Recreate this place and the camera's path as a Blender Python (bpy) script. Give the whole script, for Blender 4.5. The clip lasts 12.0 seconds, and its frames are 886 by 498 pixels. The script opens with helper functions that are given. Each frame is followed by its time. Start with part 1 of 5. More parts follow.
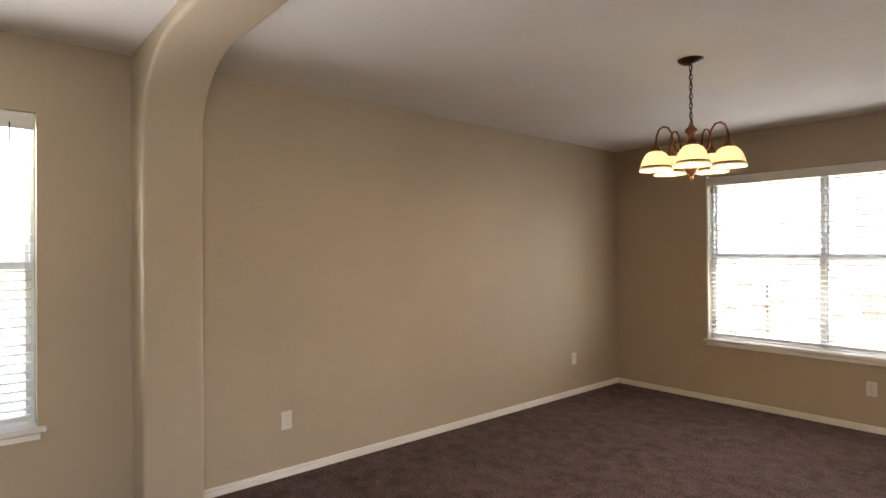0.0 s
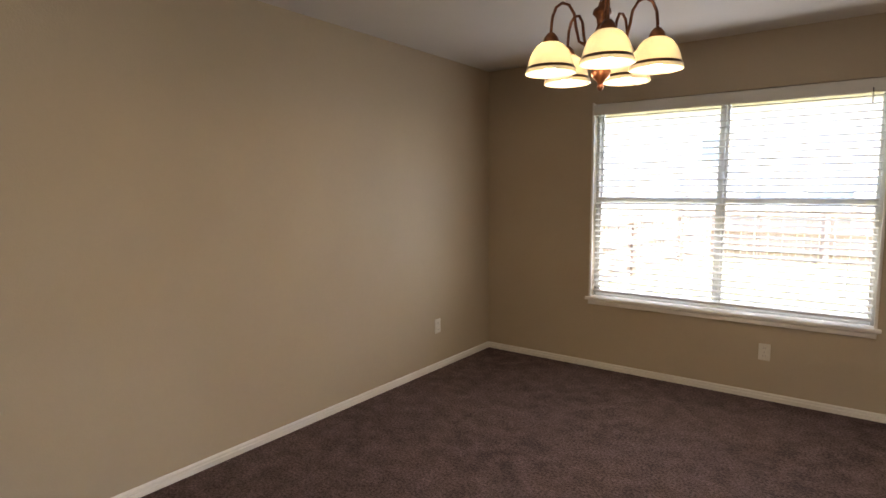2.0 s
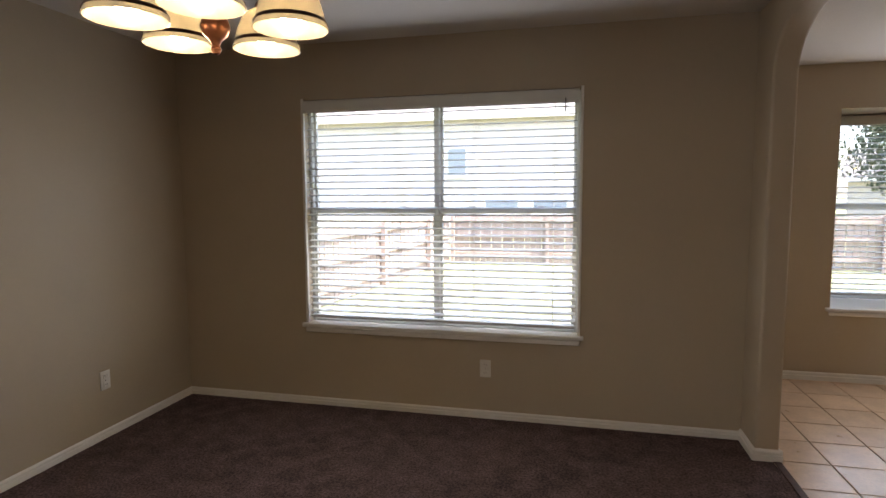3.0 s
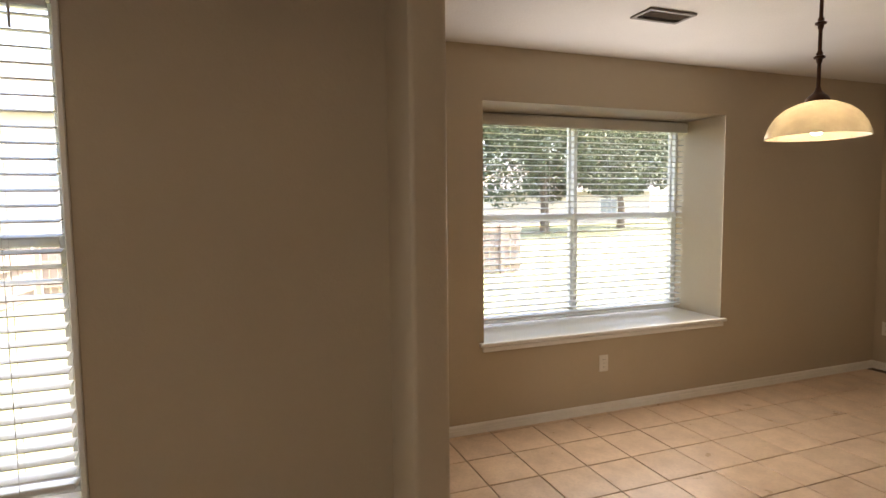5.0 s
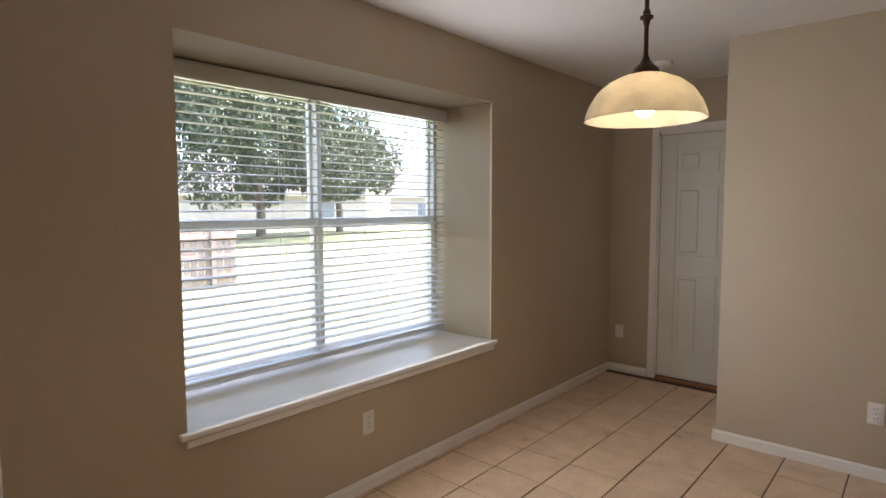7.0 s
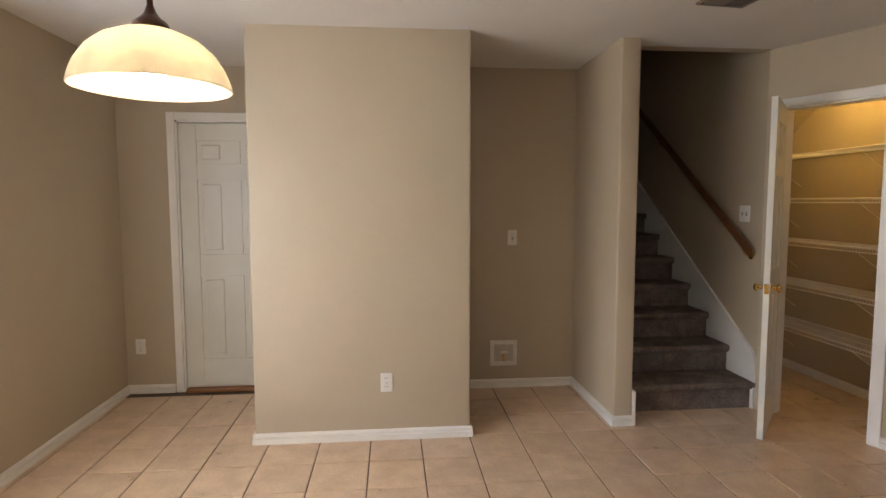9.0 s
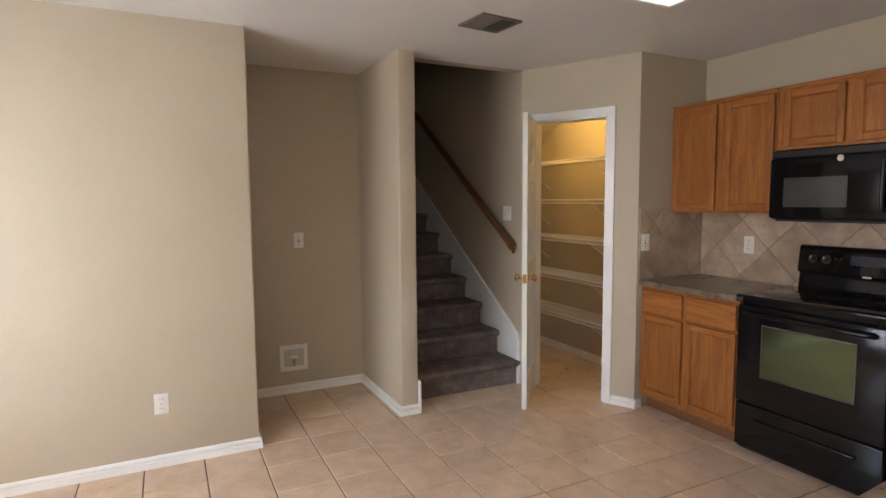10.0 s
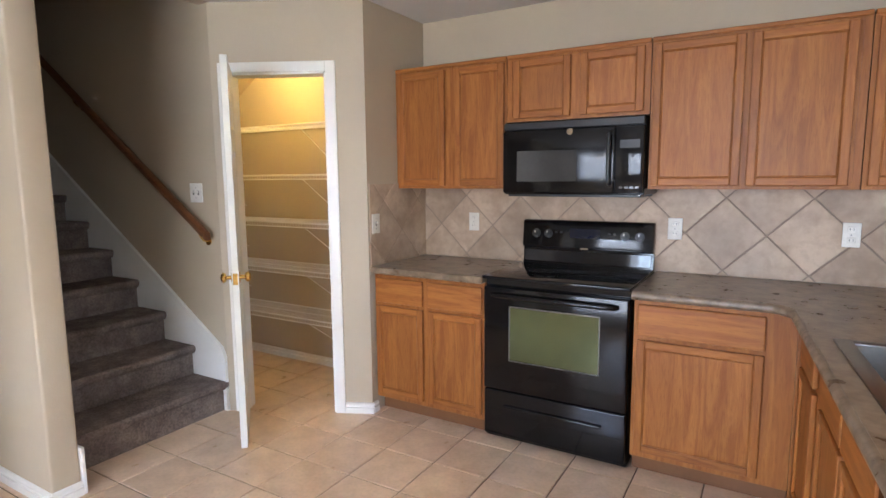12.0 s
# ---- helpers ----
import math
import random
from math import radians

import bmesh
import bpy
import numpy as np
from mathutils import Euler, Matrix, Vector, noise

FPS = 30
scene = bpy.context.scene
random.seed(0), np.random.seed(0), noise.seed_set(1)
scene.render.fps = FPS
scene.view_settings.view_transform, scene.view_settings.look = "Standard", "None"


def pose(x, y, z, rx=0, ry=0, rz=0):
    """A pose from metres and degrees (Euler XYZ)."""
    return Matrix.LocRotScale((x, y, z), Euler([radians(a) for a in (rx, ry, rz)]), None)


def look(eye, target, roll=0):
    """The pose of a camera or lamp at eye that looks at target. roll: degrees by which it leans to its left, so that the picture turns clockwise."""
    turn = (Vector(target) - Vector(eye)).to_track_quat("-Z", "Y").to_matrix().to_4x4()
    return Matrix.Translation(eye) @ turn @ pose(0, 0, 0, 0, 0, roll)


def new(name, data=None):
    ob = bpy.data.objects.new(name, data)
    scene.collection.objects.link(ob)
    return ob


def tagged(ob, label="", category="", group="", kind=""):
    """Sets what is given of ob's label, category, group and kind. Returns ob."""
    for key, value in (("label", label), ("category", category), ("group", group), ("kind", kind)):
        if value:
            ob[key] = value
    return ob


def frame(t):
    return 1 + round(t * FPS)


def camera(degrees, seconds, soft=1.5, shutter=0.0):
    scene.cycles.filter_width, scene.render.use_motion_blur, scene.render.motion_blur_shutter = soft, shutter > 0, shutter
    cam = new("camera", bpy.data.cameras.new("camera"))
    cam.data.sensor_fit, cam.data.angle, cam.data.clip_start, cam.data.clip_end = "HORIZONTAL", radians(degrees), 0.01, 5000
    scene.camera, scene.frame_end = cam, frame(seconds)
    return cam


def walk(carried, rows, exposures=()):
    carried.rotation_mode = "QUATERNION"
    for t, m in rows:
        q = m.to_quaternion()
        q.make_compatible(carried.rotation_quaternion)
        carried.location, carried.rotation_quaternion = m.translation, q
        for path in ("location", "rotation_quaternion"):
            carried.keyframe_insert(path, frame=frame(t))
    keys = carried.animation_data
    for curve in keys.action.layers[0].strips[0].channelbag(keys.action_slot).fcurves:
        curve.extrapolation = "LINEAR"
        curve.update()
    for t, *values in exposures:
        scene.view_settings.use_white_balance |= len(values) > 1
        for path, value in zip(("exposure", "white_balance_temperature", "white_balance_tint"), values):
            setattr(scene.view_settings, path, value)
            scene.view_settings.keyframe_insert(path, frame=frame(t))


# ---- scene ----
cam = camera(76.8, 12.0)
PATH = [
    (0, (0.194, -0.657, 1.431), (-1.323, 0.645, 1.437), -0.3),
    (0.3, (0.048, -0.573, 1.4), (-1.496, 0.694, 1.306), -0.3),
    (0.5, (-0.081, -0.493, 1.394), (-1.632, 0.76, 1.234), -0.6),
    (0.6, (-0.149, -0.479, 1.406), (-1.693, 0.779, 1.219), -0.5),
    (1, (-0.279, -0.273, 1.421), (-1.831, 0.971, 1.213), -0.7),
    (1.5, (-0.431, 0.006, 1.44), (-1.915, 1.331, 1.227), -0.6),
    (2, (-0.476, 0.389, 1.461), (-1.663, 1.985, 1.247), -0.3),
    (2.5, (-0.421, 0.75, 1.478), (-1.234, 2.567, 1.282), -0.5),
    (3, (-0.397, 1.154, 1.464), (-0.847, 3.093, 1.276), -0.3),
    (3.5, (-0.29, 1.598, 1.445), (-0.392, 3.588, 1.278), -0.4),
    (3.7, (-0.209, 1.786, 1.443), (-0.194, 3.78, 1.292), -0.6),
    (5.3, (0.166, 3.033, 1.47), (0.99, 4.849, 1.308), -0.4),
    (5.5, (0.218, 3.183, 1.472), (1.118, 4.962, 1.309), -0.3),
    (6, (0.343, 3.51, 1.468), (1.407, 5.194, 1.297), -0.4),
    (6.5, (0.485, 3.746, 1.459), (1.764, 5.275, 1.294), -0.3),
    (6.7, (0.545, 3.813, 1.446), (1.922, 5.254, 1.287), -0.2),
    (8.3, (0.972, 4.019, 1.463), (2.9, 4.518, 1.283), -0.3),
    (8.4, (0.987, 4.024, 1.472), (2.939, 4.417, 1.284), -0.2),
    (8.5, (0.981, 4.033, 1.459), (2.951, 4.329, 1.281), -0.1),
    (9, (0.979, 4.024, 1.435), (2.963, 3.84, 1.271), -0.1),
    (9.5, (0.944, 3.993, 1.437), (2.853, 3.42, 1.272), -0.3),
    (10, (0.92, 3.992, 1.456), (2.706, 3.109, 1.286), -0.4),
    (10.5, (0.952, 3.958, 1.428), (2.593, 2.828, 1.256), -0.5),
    (11, (1.198, 3.865, 1.438), (2.644, 2.503, 1.208), -0.5),
    (11.5, (1.397, 3.769, 1.448), (2.64, 2.221, 1.205), -0.6),
    (12, (1.694, 3.716, 1.436), (2.704, 2.008, 1.182), -0.5),
]
walk(cam, [(t, look(eye, target, roll)) for t, eye, target, roll in PATH],
     exposures=[(0.0, 4.2, 6950, 18), (0.5, 4.25, 7000, 17), (1.5, 4.3, 7000, 17), (2.0, 4.0, 6950, 18), (2.5, 3.5, 6650, 18), (3.0, 3.25, 6550, 17), (3.7, 3.15, 6450, 18),
                (5.3, 3.75, 7500, 18), (6.0, 3.5, 7000, 18), (6.5, 3.2, 6450, 18), (6.7, 3.25, 6450, 18), (8.3, 4.05, 6600, 16), (9.0, 4.35, 6500, 15), (9.5, 4.5, 6150, 14), (10.5, 5.2, 5850, 14), (12.0, 5.5, 5550, 13)])

# ---- world and light ----
world = bpy.data.worlds.new("world")
scene.world = world
world.use_nodes = True
wn = world.node_tree.nodes
sky = wn.new("ShaderNodeTexSky")
sky.sky_type = "NISHITA"
sky.sun_disc = False
sky.sun_elevation = radians(68)
sky.sun_rotation = radians(107)
sky.air_density, sky.dust_density = 1.0, 2.5
world.node_tree.links.new(sky.outputs[0], wn["Background"].inputs[0])
wn["Background"].inputs[1].default_value = 0.15


def lamp(name, kind, energy, color, m, **more):
    data = bpy.data.lights.new(name, kind)
    data.energy, data.color = energy, color
    if "angle" in more:
        data.angle = more["angle"]
    if "size" in more:
        data.shape, data.size, data.size_y = "RECTANGLE", more["size"][0], more["size"][1]
    if "spread" in more:
        data.spread = more["spread"]
    if "radius" in more:
        data.shadow_soft_size = more["radius"]
    ob = new(name, data)
    ob.matrix_world = m
    return ob


lamp("sun", "SUN", 3.0, (1.0, 0.95, 0.87), look((0, 0, 20), (-5.0, 1.5, 7.0)), angle=radians(0.6))


CHAND_W, PEND_W, PANTRY_W = 0.16, 0.06, 0.42
# daylight entering at the window openings
DAY = (0.94, 0.965, 1.0)
lamp("dining_window_daylight", "AREA", 1.4, DAY, look((-1.275, 4.705, 1.35), (-1.275, 0.0, 0.5)), size=(1.80, 1.44))
lamp("nook_window_daylight", "AREA", 2.2, DAY, look((2.55, 6.016, 1.35), (2.62, 0.0, 1.35)), size=(1.93, 1.44))
lamp("west_window_daylight", "AREA", 4.2, DAY, look((-3.165, -1.07, 1.35), (0.0, -1.07, 1.75)), size=(1.32, 1.44), spread=radians(155))
# fill from an unseen east window, added to brighten the west wall
lamp("unseen_east_window_fill", "AREA", 3.0, DAY, look((4.195, -2.3, 1.35), (0.0, -2.3, 1.5)), size=(1.76, 1.44))


# ---- materials ----
def principled(name):
    m = bpy.data.materials.new(name)
    m.use_nodes = True
    return m, m.node_tree.nodes, m.node_tree.links, m.node_tree.nodes["Principled BSDF"]


def mix_rgb(nodes, links, fac, a, b):
    n = nodes.new("ShaderNodeMix")
    n.data_type = "RGBA"
    for sock, v in ((n.inputs[0], fac), (n.inputs[6], a), (n.inputs[7], b)):
        if hasattr(v, "is_linked"):
            links.new(v, sock)
        elif isinstance(v, (int, float)):
            sock.default_value = v
        else:
            sock.default_value = (*v, 1)
    return n.outputs[2]


def noise_tex(nodes, links, scale, detail=4, rough=0.55, vec=None, stretch=None):
    tc = nodes.new("ShaderNodeTexCoord")
    src = vec or tc.outputs["Object"]
    if stretch:
        mp = nodes.new("ShaderNodeMapping")
        mp.inputs["Scale"].default_value = stretch
        links.new(src, mp.inputs[0])
        src = mp.outputs[0]
    n = nodes.new("ShaderNodeTexNoise")
    n.inputs["Scale"].default_value, n.inputs["Detail"].default_value, n.inputs["Roughness"].default_value = scale, detail, rough
    links.new(src, n.inputs["Vector"])
    return n


def ramp(nodes, links, src, lo, hi):
    r = nodes.new("ShaderNodeMapRange")
    r.inputs[1].default_value, r.inputs[2].default_value = lo, hi
    links.new(src, r.inputs[0])
    return r.outputs[0]


def mat(name, col, dark=None, rough=0.6, metal=0.0, scale=2.5, fine=60.0, fine_amount=0.3, bump=0.1, bump_scale=150.0,
        depth=0.002, stretch=None, spread=(0.35, 0.65), coat=0.0, sheen=0.0, rough_var=0.06):
    """Two-scale noise between two tones of one surface, with fine relief."""
    m, nodes, links, bsdf = principled(name)
    dark = dark or tuple(c * 0.88 for c in col)
    n1 = noise_tex(nodes, links, scale, stretch=stretch)
    c = mix_rgb(nodes, links, ramp(nodes, links, n1.outputs[0], *spread), dark, col)
    n2 = noise_tex(nodes, links, fine, stretch=stretch)
    f = nodes.new("ShaderNodeMath")
    f.operation = "MULTIPLY"
    f.inputs[1].default_value = fine_amount
    links.new(ramp(nodes, links, n2.outputs[0], 0.35, 0.7), f.inputs[0])
    c = mix_rgb(nodes, links, f.outputs[0], c, tuple(v * 0.8 for v in dark))
    links.new(c, bsdf.inputs["Base Color"])
    rr = nodes.new("ShaderNodeMapRange")
    rr.inputs[3].default_value, rr.inputs[4].default_value = max(rough - rough_var, 0.02), min(rough + rough_var, 1)
    links.new(n1.outputs[0], rr.inputs[0])
    links.new(rr.outputs[0], bsdf.inputs["Roughness"])
    bsdf.inputs["Metallic"].default_value = metal
    bsdf.inputs["Coat Weight"].default_value = coat
    bsdf.inputs["Sheen Weight"].default_value = sheen
    if bump:
        n3 = noise_tex(nodes, links, bump_scale, detail=3)
        b = nodes.new("ShaderNodeBump")
        b.inputs["Strength"].default_value, b.inputs["Distance"].default_value = bump, depth
        links.new(n3.outputs[0], b.inputs["Height"])
        links.new(b.outputs[0], bsdf.inputs["Normal"])
    return m


def glow(name, col, strength, base=(0.9, 0.85, 0.7), rough=0.35, transmit=0.0):
    m, nodes, links, bsdf = principled(name)
    n = noise_tex(nodes, links, 14.0)
    links.new(mix_rgb(nodes, links, ramp(nodes, links, n.outputs[0], 0.35, 0.65), tuple(c * 0.9 for c in base), base), bsdf.inputs["Base Color"])
    bsdf.inputs["Emission Color"].default_value = (*col, 1)
    bsdf.inputs["Emission Strength"].default_value = strength
    bsdf.inputs["Roughness"].default_value = rough
    bsdf.inputs["Transmission Weight"].default_value = transmit
    return m


def lampshade(name, through_col, col, emit, trans):
    """Thick lit glass: light from the bulb inside shines through it."""
    m, nodes, links, bsdf = principled(name)
    n = noise_tex(nodes, links, 9.0, detail=5)
    f = ramp(nodes, links, n.outputs[0], 0.35, 0.65)
    links.new(mix_rgb(nodes, links, f, tuple(c * 0.8 for c in col), col), bsdf.inputs["Base Color"])
    bsdf.inputs["Roughness"].default_value = 0.25
    bsdf.inputs["Emission Color"].default_value = (*through_col, 1)
    bsdf.inputs["Emission Strength"].default_value = emit
    tr = nodes.new("ShaderNodeBsdfTranslucent")
    links.new(mix_rgb(nodes, links, f, tuple(c * trans * 0.75 for c in through_col), tuple(c * trans for c in through_col)), tr.inputs[0])
    ad = nodes.new("ShaderNodeAddShader")
    links.new(bsdf.outputs[0], ad.inputs[0])
    links.new(tr.outputs[0], ad.inputs[1])
    links.new(ad.outputs[0], nodes["Material Output"].inputs[0])
    return m


def glass_mat(name):
    m, nodes, links, bsdf = principled(name)
    out = nodes["Material Output"]
    t = nodes.new("ShaderNodeBsdfTransparent")
    t.inputs[0].default_value = (0.95, 0.955, 0.95, 1)
    g = nodes.new("ShaderNodeBsdfGlossy")
    g.inputs["Roughness"].default_value = 0.02
    lw = nodes.new("ShaderNodeLayerWeight")
    lw.inputs[0].default_value = 0.25
    fr = nodes.new("ShaderNodeMapRange")
    fr.inputs[3].default_value, fr.inputs[4].default_value = 0.03, 0.45
    links.new(lw.outputs["Facing"], fr.inputs[0])
    mx = nodes.new("ShaderNodeMixShader")
    links.new(fr.outputs[0], mx.inputs[0])
    links.new(t.outputs[0], mx.inputs[1])
    links.new(g.outputs[0], mx.inputs[2])
    links.new(mx.outputs[0], out.inputs[0])
    return m


def carpet_mat(name, light, dark, tuft=75.0, low=0.42, high=1.65):
    m, nodes, links, bsdf = principled(name)
    big = noise_tex(nodes, links, 1.9, detail=6, rough=0.68)
    big.inputs["Distortion"].default_value = 0.4
    mid = noise_tex(nodes, links, 9.0, detail=4)
    fine = noise_tex(nodes, links, tuft, detail=3, rough=0.7)
    a = mix_rgb(nodes, links, ramp(nodes, links, big.outputs[0], 0.32, 0.70), dark, light)
    b = mix_rgb(nodes, links, ramp(nodes, links, mid.outputs[0], 0.4, 0.7), a, tuple(v * 1.25 for v in light))
    md = nodes.new("ShaderNodeMix")
    md.data_type = "RGBA"
    md.blend_type = "MULTIPLY"
    md.inputs[0].default_value = 0.85
    links.new(b, md.inputs[6])
    cr = nodes.new("ShaderNodeMapRange")
    cr.inputs[1].default_value, cr.inputs[2].default_value, cr.inputs[3].default_value, cr.inputs[4].default_value = 0.40, 0.60, low, high
    links.new(fine.outputs[0], cr.inputs[0])
    links.new(cr.outputs[0], md.inputs[7])
    links.new(md.outputs[2], bsdf.inputs["Base Color"])
    bsdf.inputs["Roughness"].default_value = 1.0
    bsdf.inputs["Specular IOR Level"].default_value = 0.1
    bp = nodes.new("ShaderNodeBump")
    bp.inputs["Strength"].default_value, bp.inputs["Distance"].default_value = 1.0, 0.008
    links.new(fine.outputs[0], bp.inputs["Height"])
    links.new(bp.outputs[0], bsdf.inputs["Normal"])
    return m


def tile_mat(name, light, dark, rough=0.35, scale=5.0, shade=0.25):
    """Mottled ceramic; each tile shifts a little in tone."""
    m, nodes, links, bsdf = principled(name)
    info = nodes.new("ShaderNodeObjectInfo")
    tc = nodes.new("ShaderNodeTexCoord")
    add = nodes.new("ShaderNodeVectorMath")
    add.operation = "ADD"
    sc = nodes.new("ShaderNodeVectorMath")
    sc.operation = "SCALE"
    sc.inputs["Scale"].default_value = 37.0
    cmb = nodes.new("ShaderNodeCombineXYZ")
    links.new(info.outputs["Random"], cmb.inputs[0])
    links.new(info.outputs["Random"], cmb.inputs[1])
    links.new(cmb.outputs[0], sc.inputs[0])
    links.new(tc.outputs["Object"], add.inputs[0])
    links.new(sc.outputs[0], add.inputs[1])
    n1 = noise_tex(nodes, links, scale, detail=5, rough=0.62, vec=add.outputs[0])
    n2 = noise_tex(nodes, links, scale * 9, detail=3, vec=add.outputs[0])
    c = mix_rgb(nodes, links, ramp(nodes, links, n1.outputs[0], 0.36, 0.62), dark, light)
    f = nodes.new("ShaderNodeMath")
    f.operation = "MULTIPLY"
    f.inputs[1].default_value = 0.3
    links.new(ramp(nodes, links, n2.outputs[0], 0.45, 0.7), f.inputs[0])
    c = mix_rgb(nodes, links, f.outputs[0], c, tuple(v * 0.75 for v in dark))
    hv = nodes.new("ShaderNodeHueSaturation")
    vr = nodes.new("ShaderNodeMapRange")
    vr.inputs[3].default_value, vr.inputs[4].default_value = 1 - shade / 2, 1 + shade / 2
    links.new(info.outputs["Random"], vr.inputs[0])
    links.new(vr.outputs[0], hv.inputs["Value"])
    links.new(c, hv.inputs["Color"])
    links.new(hv.outputs[0], bsdf.inputs["Base Color"])
    rr = nodes.new("ShaderNodeMapRange")
    rr.inputs[3].default_value, rr.inputs[4].default_value = rough - 0.08, rough + 0.15
    links.new(n1.outputs[0], rr.inputs[0])
    links.new(rr.outputs[0], bsdf.inputs["Roughness"])
    b = nodes.new("ShaderNodeBump")
    b.inputs["Strength"].default_value, b.inputs["Distance"].default_value = 0.25, 0.002
    links.new(n2.outputs[0], b.inputs["Height"])
    links.new(b.outputs[0], bsdf.inputs["Normal"])
    return m


def wood_mat(name, light, dark, along="z", rough=0.42):
    """Stained wood with long grain along one axis."""
    m, nodes, links, bsdf = principled(name)
    st = {"x": (0.9, 9, 9), "y": (9, 0.9, 9), "z": (9, 9, 0.9)}[along]
    st2 = tuple(v * 7 for v in st)
    info = nodes.new("ShaderNodeObjectInfo")
    n1 = noise_tex(nodes, links, 2.2, detail=6, rough=0.6, stretch=st)
    n1.inputs["Distortion"].default_value = 1.6
    n2 = noise_tex(nodes, links, 3.0, detail=3, rough=0.6, stretch=st2)
    n2.inputs["Distortion"].default_value = 0.5
    n3 = noise_tex(nodes, links, 1.2, detail=2)
    bsdf.inputs["Specular IOR Level"].default_value = 0.35
    c = mix_rgb(nodes, links, ramp(nodes, links, n1.outputs[0], 0.36, 0.64), dark, light)
    f = nodes.new("ShaderNodeMath")
    f.operation = "MULTIPLY"
    f.inputs[1].default_value = 0.42
    links.new(ramp(nodes, links, n2.outputs[0], 0.5, 0.68), f.inputs[0])
    c = mix_rgb(nodes, links, f.outputs[0], c, tuple(v * q for v, q in zip(dark, (0.72, 0.62, 0.55))))
    hv = nodes.new("ShaderNodeHueSaturation")
    vr = nodes.new("ShaderNodeMapRange")
    vr.inputs[3].default_value, vr.inputs[4].default_value = 0.9, 1.1
    links.new(info.outputs["Random"], vr.inputs[0])
    links.new(vr.outputs[0], hv.inputs["Value"])
    links.new(c, hv.inputs["Color"])
    links.new(hv.outputs[0], bsdf.inputs["Base Color"])
    rr = nodes.new("ShaderNodeMapRange")
    rr.inputs[3].default_value, rr.inputs[4].default_value = rough - 0.08, rough + 0.12
    links.new(n3.outputs[0], rr.inputs[0])
    links.new(rr.outputs[0], bsdf.inputs["Roughness"])
    b = nodes.new("ShaderNodeBump")
    b.inputs["Strength"].default_value, b.inputs["Distance"].default_value = 0.15, 0.001
    links.new(n2.outputs[0], b.inputs["Height"])
    links.new(b.outputs[0], bsdf.inputs["Normal"])
    return m


PAINT = mat("tan_wall_paint", (0.50, 0.414, 0.295), (0.465, 0.384, 0.272), rough=0.55, scale=1.3, fine=35, fine_amount=0.08, bump=0.35, bump_scale=95, depth=0.0025)
CEIL = mat("ceiling_paint", (0.76, 0.73, 0.68), (0.72, 0.69, 0.64), rough=0.85, scale=1.5, fine=70, fine_amount=0.1, bump=0.5, bump_scale=70, depth=0.004)
TRIM = mat("white_trim_paint", (0.84, 0.81, 0.75), (0.78, 0.75, 0.69), rough=0.35, scale=4, fine=50, fine_amount=0.08, bump=0.05)
DOORW = mat("white_door_paint", (0.72, 0.70, 0.62), (0.68, 0.66, 0.58), rough=0.38, scale=3, fine=60, fine_amount=0.08, bump=0.08, bump_scale=60)
CARPET = carpet_mat("dark_brown_carpet", (0.112, 0.077, 0.071), (0.068, 0.046, 0.043), low=0.52, high=1.5)
STAIRCARPET = carpet_mat("grey_brown_stair_carpet", (0.185, 0.144, 0.122), (0.105, 0.080, 0.067), low=0.78, high=1.24)
GROUT = mat("brown_grout", (0.16, 0.11, 0.075), (0.11, 0.075, 0.05), rough=0.9, scale=6, fine=120, bump=0.4, bump_scale=200)
TILE = tile_mat("tan_floor_tile", (0.73, 0.54, 0.375), (0.60, 0.425, 0.285), rough=0.28, scale=6.5, shade=0.10)
SPLASH = tile_mat("splash_tile", (0.53, 0.395, 0.272), (0.32, 0.222, 0.145), rough=0.4, scale=3.2, shade=0.2)
SPLASHGROUT = mat("splash_grout", (0.31, 0.235, 0.175), rough=0.9, scale=8, fine=100, bump=0.3)
OAK = wood_mat("honey_oak", (0.375, 0.142, 0.030), (0.25, 0.084, 0.0165))
OAKX = wood_mat("honey_oak_cross", (0.375, 0.142, 0.030), (0.25, 0.084, 0.0165), along="x")
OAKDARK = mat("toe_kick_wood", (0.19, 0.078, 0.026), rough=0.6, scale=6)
RAILWOOD = wood_mat("handrail_wood", (0.20, 0.08, 0.03), (0.13, 0.05, 0.018), along="x")
DARKLAM = mat("dark_bar_laminate", (0.06, 0.038, 0.029), (0.04, 0.025, 0.019), rough=0.22, scale=40, fine=120, bump=0.02)
LAMINATE = mat("brown_laminate", (0.285, 0.215, 0.148), (0.155, 0.113, 0.076), rough=0.28, scale=17, fine=120, fine_amount=0.22, bump=0.0, spread=(0.40, 0.62), rough_var=0.02)
BLACK = mat("black_enamel", (0.006, 0.006, 0.0065), (0.004, 0.004, 0.0045), rough=0.12, scale=3, fine=40, bump=0.0, rough_var=0.04)
BLACKGLASS = mat("black_glass", (0.01, 0.01, 0.011), rough=0.05, scale=3, bump=0.0, rough_var=0.02)
for gloss_black in (BLACK, BLACKGLASS):
    gloss_black.node_tree.nodes["Principled BSDF"].inputs["Specular IOR Level"].default_value = 0.32
BLACKPLASTIC = mat("black_plastic", (0.011, 0.011, 0.012), rough=0.35, scale=5, bump=0.05)
GREYSCREEN = mat("grey_mesh_window", (0.055, 0.055, 0.055), (0.045, 0.045, 0.045), rough=0.1, scale=6, bump=0.0)
STEEL = mat("brushed_steel", (0.24, 0.235, 0.225), (0.18, 0.175, 0.17), rough=0.32, metal=1.0, scale=6, fine=180, bump=0.05)
